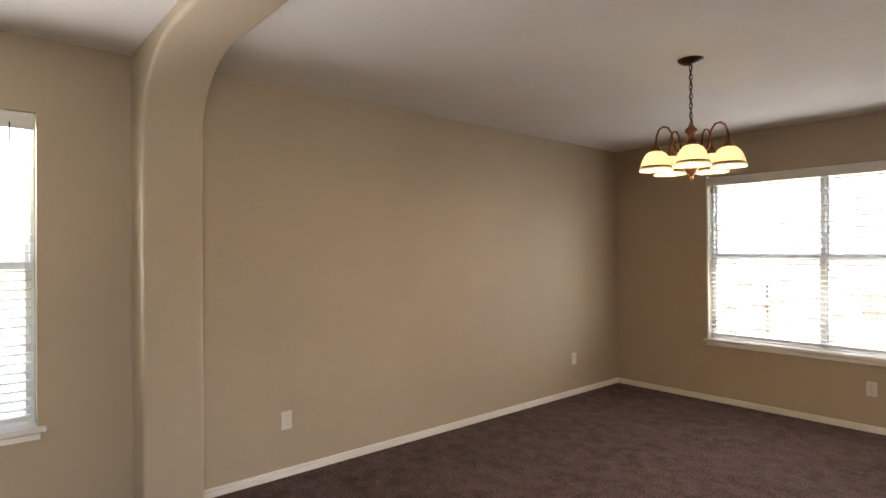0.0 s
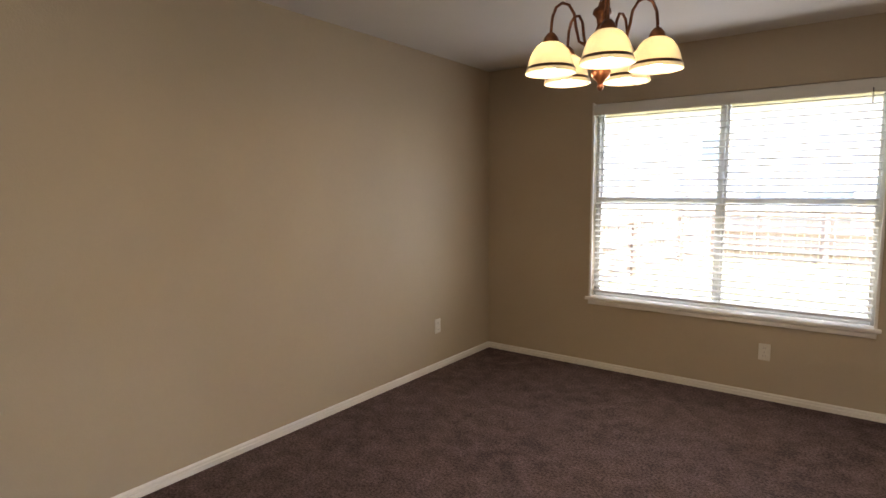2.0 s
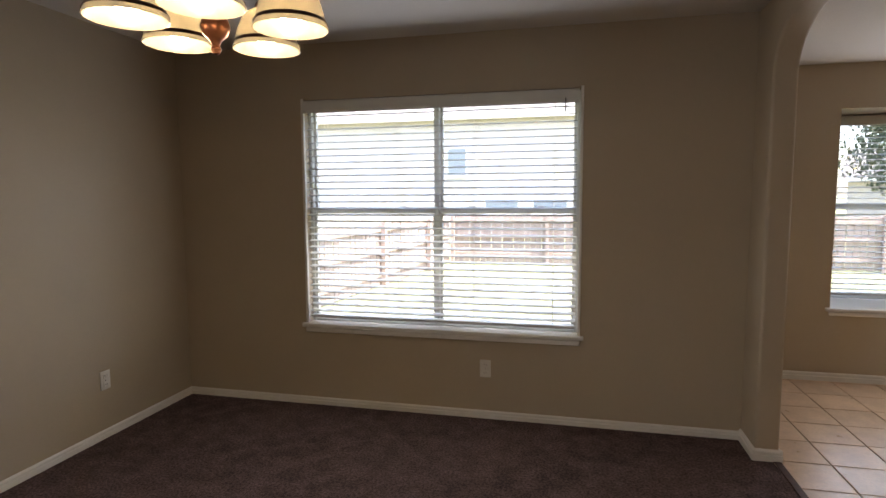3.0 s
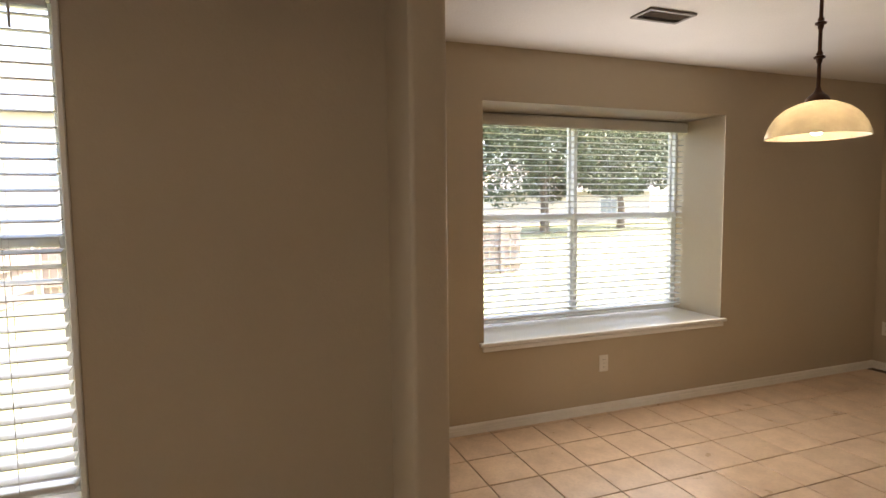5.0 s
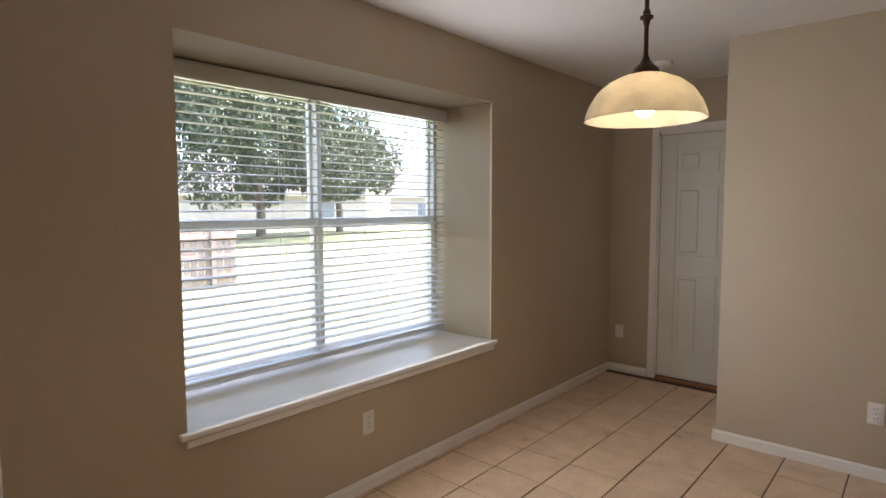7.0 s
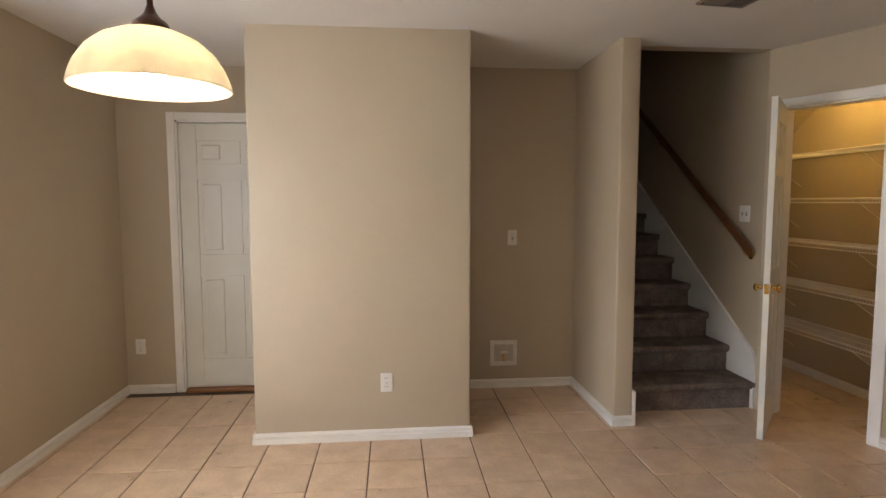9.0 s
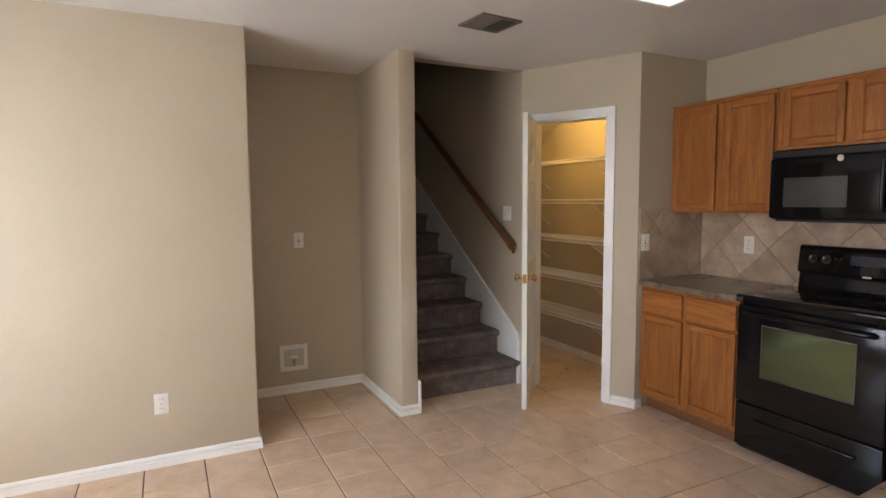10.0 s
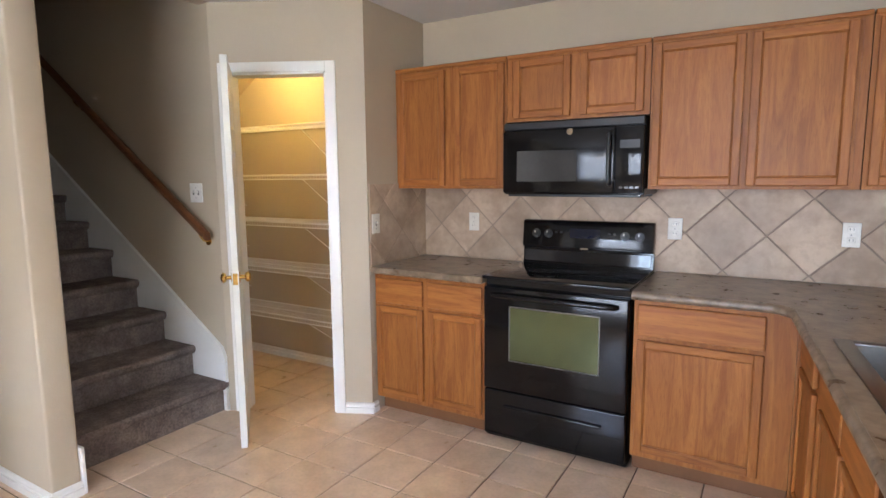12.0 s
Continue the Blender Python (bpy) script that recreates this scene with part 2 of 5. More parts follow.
CHROME = mat("chrome", (0.75, 0.75, 0.75), rough=0.1, metal=1.0, bump=0.0)
BRASS = mat("polished_brass", (0.80, 0.55, 0.18), (0.68, 0.45, 0.13), rough=0.18, metal=1.0, scale=20, bump=0.0)
BRONZE = mat("dark_bronze", (0.10, 0.05, 0.03), (0.05, 0.024, 0.015), rough=0.35, metal=0.85, scale=30, bump=0.05)
COPPER = mat("antique_copper", (0.30, 0.12, 0.06), (0.13, 0.05, 0.025), rough=0.35, metal=0.85, scale=30, bump=0.05)
PLASTIC = mat("white_plastic", (0.80, 0.77, 0.70), (0.76, 0.73, 0.66), rough=0.35, scale=12, bump=0.0)
SLOT = mat("dark_slot", (0.03, 0.028, 0.025), rough=0.7, bump=0.0)
VINYL = mat("window_vinyl", (0.74, 0.74, 0.70), (0.70, 0.70, 0.66), rough=0.4, scale=6, bump=0.0)
SLATM = mat("blind_slat", (0.72, 0.71, 0.66), (0.68, 0.67, 0.62), rough=0.42, scale=5, fine=40, fine_amount=0.06, bump=0.03)
CORD = mat("blind_cord", (0.72, 0.70, 0.64), rough=0.8, bump=0.0)
GLASS = glass_mat("window_glass")
SHADE = lampshade("lit_ribbed_glass", (1.0, 0.87, 0.60), (0.16, 0.135, 0.095), 0.018, 0.20)
SHADE2 = lampshade("lit_alabaster_glass", (1.0, 0.90, 0.70), (0.20, 0.17, 0.125), 0.006, 0.30)
BULB = glow("lit_bulb", (1.0, 0.86, 0.60), 8.0)
BULB2 = glow("lit_frosted_bulb", (1.0, 0.88, 0.66), 9.0)
DIFFUSER = glow("lit_diffuser", (1.0, 0.98, 0.94), 0.05)
PANTRYBULB = glow("pantry_bulb", (1.0, 0.75, 0.32), 2.0)
THRESH = wood_mat("oak_threshold", (0.36, 0.17, 0.07), (0.25, 0.11, 0.04), along="y")
GRASS = mat("lawn_grass", (0.20, 0.215, 0.11), (0.13, 0.14, 0.07), rough=0.95, scale=0.6, fine=22, fine_amount=0.5, bump=0.6, bump_scale=60, depth=0.03)
FENCEW = wood_mat("weathered_fence", (0.36, 0.29, 0.25), (0.26, 0.205, 0.175), along="z", rough=0.85)
BRICKW = mat("pale_brick_siding", (0.58, 0.53, 0.47), (0.48, 0.43, 0.38), rough=0.85, scale=2, fine=20, fine_amount=0.4, bump=0.4, bump_scale=30)
ROOFM = mat("grey_shingle", (0.17, 0.16, 0.16), (0.11, 0.105, 0.10), rough=0.95, scale=1.5, fine=14, fine_amount=0.6, bump=0.5, bump_scale=20)
BARK = mat("grey_bark", (0.20, 0.16, 0.125), (0.11, 0.085, 0.065), rough=0.95, scale=6, fine=40, bump=0.8, bump_scale=30, depth=0.02)
LEAF = mat("oak_leaf", (0.075, 0.10, 0.05), (0.04, 0.055, 0.028), rough=0.6, scale=1.2, fine=9, bump=0.0)
FARGLASS = mat("far_window_glass", (0.22, 0.25, 0.28), rough=0.1, scale=2, bump=0.0)


# ---- building blocks ----
def box(bm, a, b, bev=0.0, seg=1):
    r = bmesh.ops.create_cube(bm, size=1.0)
    s = [max(abs(b[i] - a[i]), 1e-5) for i in range(3)]
    c = [(a[i] + b[i]) / 2 for i in range(3)]
    for v in r["verts"]:
        v.co = Vector([c[i] + v.co[i] * s[i] for i in range(3)])
    if bev:
        edges = list({e for v in r["verts"] for e in v.link_edges})
        bmesh.ops.bevel(bm, geom=edges, offset=min(bev, min(s) * 0.45), segments=seg, profile=0.5, affect="EDGES")
    return bm


def cyl(bm, p0, p1, r0, r1=None, seg=16):
    p0, p1 = Vector(p0), Vector(p1)
    d = p1 - p0
    m = Matrix.Translation((p0 + p1) / 2) @ d.to_track_quat("Z", "Y").to_matrix().to_4x4()
    bmesh.ops.create_cone(bm, cap_ends=True, segments=seg, radius1=r0, radius2=r0 if r1 is None else r1, depth=d.length, matrix=m)
    return bm


def lathe(bm, profile, seg=24, at=(0, 0, 0), ribs=0, rib_depth=0.0):
    """Turns a profile of (radius, height) round the vertical through at."""
    rings = []
    for r, z in profile:
        ring = []
        for k in range(seg):
            a = 2 * math.pi * k / seg
            rr = r * (1 + rib_depth * math.cos(ribs * a)) if ribs else r
            ring.append(bm.verts.new((at[0] + rr * math.cos(a), at[1] + rr * math.sin(a), at[2] + z)))
        rings.append(ring)
    for lo, hi in zip(rings, rings[1:]):
        for k in range(seg):
            bm.faces.new((lo[k], lo[(k + 1) % seg], hi[(k + 1) % seg], hi[k]))
    return bm


def tube(bm, pts, r, seg=8):
    pts = [Vector(p) for p in pts]
    rings = []
    for i, p in enumerate(pts):
        d = (pts[min(i + 1, len(pts) - 1)] - pts[max(i - 1, 0)]).normalized()
        q = d.to_track_quat("Z", "Y")
        rr = r[i] if isinstance(r, (list, tuple)) else r
        rings.append([bm.verts.new(p + q @ Vector((rr * math.cos(2 * math.pi * k / seg), rr * math.sin(2 * math.pi * k / seg), 0))) for k in range(seg)])
    for lo, hi in zip(rings, rings[1:]):
        best = min(range(seg), key=lambda s: sum((lo[k].co - hi[(k + s) % seg].co).length for k in range(0, seg, 2)))
        for k in range(seg):
            bm.faces.new((lo[k], lo[(k + 1) % seg], hi[(k + 1 + best) % seg], hi[(k + best) % seg]))
    bm.faces.new(rings[0][::-1])
    bm.faces.new(rings[-1])
    return bm


def prism(bm, outline, axis, c0, c1):
    """Extrudes an outline of (u, z) between c0 and c1 along x or y, or of (x, y) along z."""
    def put(u, v, c):
        return {"x": (c, u, v), "y": (u, c, v), "z": (u, v, c)}[axis]
    lo = [bm.verts.new(put(u, v, c0)) for u, v in outline]
    hi = [bm.verts.new(put(u, v, c1)) for u, v in outline]
    bm.faces.new(lo)
    bm.faces.new(hi[::-1])
    for k in range(len(outline)):
        j = (k + 1) % len(outline)
        bm.faces.new((lo[k], hi[k], hi[j], lo[j]))
    bmesh.ops.recalc_face_normals(bm, faces=bm.faces)
    return bm


def mesh_of(name, bm, material, smooth=False):
    bmesh.ops.recalc_face_normals(bm, faces=bm.faces)
    me = bpy.data.meshes.new(name)
    bm.to_mesh(me)
    bm.free()
    me.materials.append(material)
    if smooth:
        me.shade_smooth()
        me.set_sharp_from_angle(angle=radians(40))
    return me


def part(name, bm, material, parent, label="", smooth=False):
    ob = new(name, mesh_of(name, bm, material, smooth))
    ob.parent = parent
    if label:
        ob["label"] = label
    return ob


def thing(name, label, category, at=(0, 0, 0), group="", rz=0.0):
    ob = new(name)
    ob.empty_display_size = 0.1
    ob.matrix_world = pose(*at, 0, 0, rz)
    return tagged(ob, label, category, group)


def structure(name, bm, material, label, category, smooth=False):
    return tagged(new(name, mesh_of(name, bm, material, smooth)), label, category, kind="structure")


B = bmesh.new


def slab(axis, c0, c1, u0, u1, z0, z1, holes=()):
    """A wall slab between c0 and c1 on its axis with rectangular openings (u0, u1, z0, z1)."""
    bm = B()
    cuts = sorted({u0, u1, *[h[0] for h in holes], *[h[1] for h in holes]})
    for a, b in zip(cuts, cuts[1:]):
        mid = (a + b) / 2
        spans = [(z0, z1)]
        for h in holes:
            if h[0] < mid < h[1]:
                spans = [(z0, h[2]), (h[3], z1)]
        for lo, hi in spans:
            if hi - lo > 1e-4:
                p, q = ((c0, a, lo), (c1, b, hi)) if axis == "x" else ((a, c0, lo), (b, c1, hi))
                box(bm, p, q)
    bmesh.ops.remove_doubles(bm, verts=bm.verts, dist=1e-5)
    return bm


def arch_outline(u0, ua, ub, u1, top, spring, rise, run):
    """A wall with an opening whose upper corners are rounded."""
    pts = [(u0, 0), (ua, 0)]
    for k in range(13):
        a = math.pi / 2 * k / 12
        pts.append((ua + run * (1 - math.cos(a)), spring + rise * math.sin(a)))
    for k in range(13):
        a = math.pi / 2 * (1 - k / 12)
        pts.append((ub - run * (1 - math.cos(a)), spring + rise * math.sin(a)))
    pts += [(ub, 0), (u1, 0), (u1, top), (u0, top)]
    return pts


def round_edges(bm, offset, keep):
    """Rounds the edges for which keep(edge) holds, like plaster corner bead."""
    edges = [e for e in bm.edges if keep(e)]
    bmesh.ops.bevel(bm, geom=edges, offset=offset, segments=3, profile=0.5, affect="EDGES")
    return bm

# ---- structure ----
HD, HK = 2.485, 2.44          # ceilings of the dining side and of the kitchen side
WX, NY = -3.17, 4.71         # west wall and north wall of the dining room
NOOK_N, NOOK_E = 6.013, 5.31
STAIR_Y0, STAIR_Y1 = 1.51, 2.485
KS = 0.475                    # south wall of the kitchen

WIN_D = (-2.195, -0.355, 0.58, 2.115)
WIN_N = (1.565, 3.54, 0.58, 2.105)
WIN_L = (-1.75, -0.385, 0.58, 2.115)

structure("wall_west", slab("x", WX - 0.16, WX, -4.66, NY + 0.16, 0, HD, [WIN_L]), PAINT, "tan painted wall with a tall blinded window", "wall")
structure("wall_north", slab("y", NY, NY + 0.16, WX, 0.607, 0, HD, [WIN_D]), PAINT, "tan painted wall with a double window", "wall")
structure("wall_living_south", slab("y", -4.66, -4.5, WX, 4.2, 0, HD), PAINT, "plain tan painted wall closing the living room", "wall")
structure("wall_living_east", slab("x", 4.2, 4.36, -4.66, 0.20, 0, HD, [(-3.2, -1.4, 0.58, 2.115)]), PAINT, "tan painted wall with an added, unseen double window beside the living room", "wall")

bm = prism(B(), arch_outline(WX, -2.94, 0.42, 0.731, HD, 2.06, 0.36, 0.5), "y", 0.03, 0.33)
round_edges(bm, 0.02, lambda e: abs(e.calc_face_angle(0)) > 0.6 and all(-3.0 < v.co.x < 0.5 and v.co.z < 2.46 for v in e.verts) and e.verts[0].co.y == e.verts[1].co.y)
structure("wall_arch_1", bm, PAINT, "tan plaster archway with rounded corners", "wall", smooth=True)

bm = prism(B(), arch_outline(2.80, 3.07, 4.447, NY + 0.16, HD, 2.08, 0.27, 0.42), "x", 0.607, 0.731)
round_edges(bm, 0.018, lambda e: abs(e.calc_face_angle(0)) > 0.6 and all(2.98 < v.co.y < 4.5 and v.co.z < 2.44 for v in e.verts) and abs(e.verts[0].co.x - e.verts[1].co.x) < 0.02)
structure("wall_arch_2", bm, PAINT, "tan plaster archway into the breakfast nook", "wall", smooth=True)
structure("half_wall", slab("x", 0.609, 0.729, 0.33, 2.80, 0, 1.085), PAINT, "tan half wall carrying the breakfast bar", "wall")

structure("wall_nook_north", slab("y", NOOK_N, NOOK_N + 0.1, 0.572, NOOK_E + 0.15, 0, HK, [WIN_N]), PAINT, "tan painted wall with a deep window recess", "wall")
structure("wall_nook_west", slab("x", 0.572, 0.73, NY + 0.16, NOOK_N, 0, HK), PAINT, "tan painted wall end of the nook", "wall")
structure("wall_nook_east", slab("x", NOOK_E, NOOK_E + 0.15, 4.842, NOOK_N, 0, HK, [(4.80, 5.60, -1, 2.045)]), PAINT, "tan painted wall around the white door", "wall")
structure("wall_block", round_edges(slab("x", 4.30, NOOK_E + 0.15, 3.55, 4.842, 0, HK), 0.012, lambda e: abs(e.verts[0].co.z - e.verts[1].co.z) > 1 and e.verts[0].co.x < 4.5), PAINT, "tan painted boxed-out wall with an outlet", "wall", smooth=True)
structure("wall_alcove", slab("x", 5.19, 5.36, 2.61, 3.55, 0, HK), PAINT, "tan painted back wall of the refrigerator alcove", "wall")
bm = slab("y", STAIR_Y1, 2.61, 4.365, 8.6, 0, HK)
round_edges(bm, 0.012, lambda e: abs(e.verts[0].co.z - e.verts[1].co.z) > 1 and e.verts[0].co.x < 4.5)
structure("wall_stair_north", bm, PAINT, "tan painted wall end beside the stairs", "wall", smooth=True)
structure("wall_stair_north_upper", slab("y", STAIR_Y1, 2.61, 4.52, 8.6, HK + 0.001, 5.2), PAINT, "tan painted upper stairwell wall", "wall")
structure("wall_stair_south", slab("y", STAIR_Y0 - 0.11, STAIR_Y0, 4.555, 8.6, 0, 5.2), PAINT, "tan painted wall with the handrail", "wall")
structure("wall_stair_end", slab("x", 8.6, 8.75, STAIR_Y0 - 0.1, 2.61, 0, 5.2), PAINT, "tan painted wall at the head of the stairs", "wall")
structure("wall_stair_header", slab("x", 4.535, 4.635, STAIR_Y0, STAIR_Y1, HK, 5.2), PAINT, "tan painted stairwell header", "wall")
structure("ceiling_stair", slab("y", STAIR_Y0 - 0.1, 2.61, 4.52, 8.75, 5.2, 5.3), CEIL, "white stairwell ceiling", "ceiling")

# angled pantry wall from the kitchen return to the stair corner
PA, PB = Vector((3.748, 1.108)), Vector((4.555, 1.515))
PL = (PB - PA).length
PANG = math.degrees(math.atan2(PB.y - PA.y, PB.x - PA.x))
PM = pose(PA.x, PA.y, 0, 0, 0, PANG)
OPEN0, OPEN1 = 0.225, 0.80
bm = slab("y", -0.11, 0, 0, PL, 0, HK, [(OPEN0, OPEN1, -1, 2.045)])
bm.transform(PM)
structure("wall_pantry", bm, PAINT, "tan painted angled wall with the pantry doorway", "wall")
structure("wall_return", slab("x", 3.75, 3.86, KS - 0.12, 1.107, 0, HK), PAINT, "tan painted return wall beside the cabinets", "wall")
structure("wall_kitchen_south", slab("y", KS - 0.16, KS, 0.731, 3.75, 0, HK), PAINT, "tan painted wall above the kitchen cabinets", "wall")
# unseen wall and header, added to cut the light reaching the range wall
structure("light_block_west", slab("x", 0.61, 0.729, 0.331, 1.2, 1.086, HK), PAINT, "added, unseen tan painted short wall that blocks light", "wall")
structure("light_block_header", slab("x", 0.61, 0.729, 1.2, 2.80, 2.08, HK), PAINT, "added, unseen tan painted header blocking light over the breakfast bar", "wall")
structure("wall_pantry_back", slab("y", 0.455, 0.575, 3.86, 6.2, 0, HK), PAINT, "tan painted pantry back wall", "wall")
structure("wall_pantry_east", slab("x", 6.1, 6.2, 0.575, 1.40, 0, HK), PAINT, "tan painted pantry side wall", "wall")
structure("pantry_slope", prism(B(), [(4.93, 2.43), (6.1, 1.656), (6.1, 1.76), (5.08, 2.43)], "y", 0.575, 1.40), PAINT, "sloping underside of the stairs over the pantry", "ceiling")

# floors and ceilings
structure("floor_carpet", box(B(), (WX, -4.5, -0.12), (0.715, NY, 0.0)), CARPET, "dark brown cut-pile carpet with worn paths", "carpet floor")
structure("floor_living", box(B(), (0.73, -4.5, -0.12), (4.2, 0.03, -0.002)), CARPET, "dark brown cut-pile carpet", "carpet floor")
tile_floor = structure("floor_tile", box(B(), (0.731, 0.031, -0.14), (6.2, 6.04, -0.006)), GROUT, "tan ceramic tile floor with brown grout", "tile floor")
structure("threshold", box(B(), (0.70, 3.07, -0.02), (0.74, 4.447, 0.004), 0.003), BRONZE, "dark metal strip between carpet and tile", "trim")
structure("ceiling_dining", box(B(), (WX - 0.1, -4.66, HD), (0.74, NY + 0.1, HD + 0.1)), CEIL, "off-white textured ceiling", "ceiling")
structure("ceiling_living", box(B(), (0.741, -4.66, HD), (4.3, 0.03, HD + 0.1)), CEIL, "off-white textured ceiling", "ceiling")
bm = box(B(), (0.742, 0.031, HK), (4.535, 6.14, HK + 0.1))
box(bm, (4.535, 2.61, HK), (5.6, 6.14, HK + 0.1))
box(bm, (4.535, 0.145, HK), (6.2, STAIR_Y0 - 0.1, HK + 0.1))
structure("ceiling_kitchen", bm, CEIL, "off-white textured kitchen ceiling", "ceiling")


# baseboards: a moulded profile run along the foot of each wall
def baseboard(runs, label="white moulded baseboard", high=1.0):
    bm = B()
    for (x0, y0), (x1, y1) in runs:
        a, b = Vector((x0, y0, 0)), Vector((x1, y1, 0))
        d = (b - a).normalized()
        n = Vector((-d.y, d.x, 0))
        prof = [(p, q * high) for p, q in ((0, 0), (0.016, 0), (0.016, 0.034), (0.008, 0.038), (0.008, 0.041), (0.014, 0.045), (0.013, 0.056), (0.006, 0.064), (0, 0.066))]
        lo = [bm.verts.new(a + n * p + Vector((0, 0, z))) for p, z in prof]
        hi = [bm.verts.new(b + n * p + Vector((0, 0, z))) for p, z in prof]
        bm.faces.new(lo)
        bm.faces.new(hi[::-1])
        for k in range(len(prof)):
            j = (k + 1) % len(prof)
            bm.faces.new((lo[k], lo[j], hi[j], hi[k]))
    return structure("baseboard", bm, TRIM, label, "baseboard")


G = 0.0135
baseboard([((WX, NY), (WX, 0.33))], high=0.78)
baseboard([((0.607, NY), (WX, NY))], high=0.78)
baseboard([((WX, 0.03), (WX, -4.5))])
baseboard([((WX, 0.33), (-2.94 + G, 0.33)), ((-2.94, 0.33 + G), (-2.94, 0.03 - G)), ((-2.94 + G, 0.03), (WX, 0.03))])
baseboard([((0.607, 4.447 - G), (0.607, NY)), ((0.731 + G, 4.447), (0.607 - G, 4.447)), ((0.731, NOOK_N), (0.731, 4.447 - G))])
baseboard([((NOOK_E, NOOK_N), (0.731, NOOK_N))])
baseboard([((NOOK_E, 5.665), (NOOK_E, NOOK_N))])
baseboard([((4.30, 3.55 - G), (4.30, 4.842 + G)), ((5.2, 3.55), (4.30 - G, 3.55)), ((4.30 - G, 4.842), (NOOK_E, 4.842))])
baseboard([((5.19, 2.61), (5.19, 3.55))])
baseboard([((4.365 - G, 2.61), (5.19, 2.61)), ((4.365, STAIR_Y1), (4.365, 2.61 + G))])
bm_p0, bm_p1 = PM @ Vector((OPEN0 - 0.06, 0, 0)), PM @ Vector((-0.01, 0, 0))
baseboard([((bm_p1.x, bm_p1.y), (bm_p0.x, bm_p0.y)), ((3.75, 1.055), (3.75, 1.10))])
baseboard([((3.86, 0.575), (6.1, 0.575))])

# outdoors
structure("ground", box(B(), (-300, -300, -0.6), (300, 600, -0.3)), GRASS, "mown green lawn", "ground")


# ---- windows ----
def window(name, label, u0, u1, z0, z1, y, sashes=2):
    """A window in its opening, built facing -y with its glass plane at y, then turned."""
    w = thing(name, label, "window")
    w["kind"] = "structure"
    m = TRIM
    fr = B()
    t, mh, sw = 0.024, 0.015, 0.017
    box(fr, (u0, y, z0), (u0 + t, y + 0.07, z1), 0.004)
    box(fr, (u1 - t, y, z0), (u1, y + 0.07, z1), 0.004)
    box(fr, (u0 + t, y, z1 - t), (u1 - t, y + 0.07, z1), 0.004)
    box(fr, (u0 + t, y, z0), (u1 - t, y + 0.07, z0 + t), 0.004)
    part("window_frame", fr, VINYL, w)
    step = (u1 - u0) / sashes
    for k in range(sashes):
        a, b = u0 + k * step, u0 + (k + 1) * step
        if k:
            part("mullion", box(B(), (a - mh, y - 0.012, z0 + t), (a + mh, y + 0.075, z1 - t), 0.004), VINYL, w)
        ia, ib = a + (t if k == 0 else mh), b - (t if k == sashes - 1 else mh)
        zm = (z0 + z1) / 2 + 0.02
        for lo, hi, dy in ((z0 + t, zm + 0.02, 0.0), (zm - 0.02, z1 - t, 0.03)):
            s = B()
            box(s, (ia, y + dy + 0.005, lo), (ia + sw, y + dy + 0.035, hi), 0.003)
            box(s, (ib - sw, y + dy + 0.005, lo), (ib, y + dy + 0.035, hi), 0.003)
            box(s, (ia + sw, y + dy + 0.005, lo), (ib - sw, y + dy + 0.035, lo + 0.035), 0.003)
            box(s, (ia + sw, y + dy + 0.005, hi - 0.035), (ib - sw, y + dy + 0.035, hi), 0.003)
            sash = part("sash", s, VINYL, w)
            pane = part("pane", box(B(), (ia + sw - 0.005, y + dy + 0.018, lo + 0.03), (ib - sw + 0.005, y + dy + 0.022, hi - 0.03)), GLASS, sash, "clear glass pane")
            pane.visible_shadow = False
        for f in (0.25, 0.75):
            part("sash_lock", box(B(), (ia + (ib - ia) * f - 0.025, y - 0.012, zm + 0.018), (ia + (ib - ia) * f + 0.025, y + 0.01, zm + 0.032), 0.003), VINYL, w)
    return w


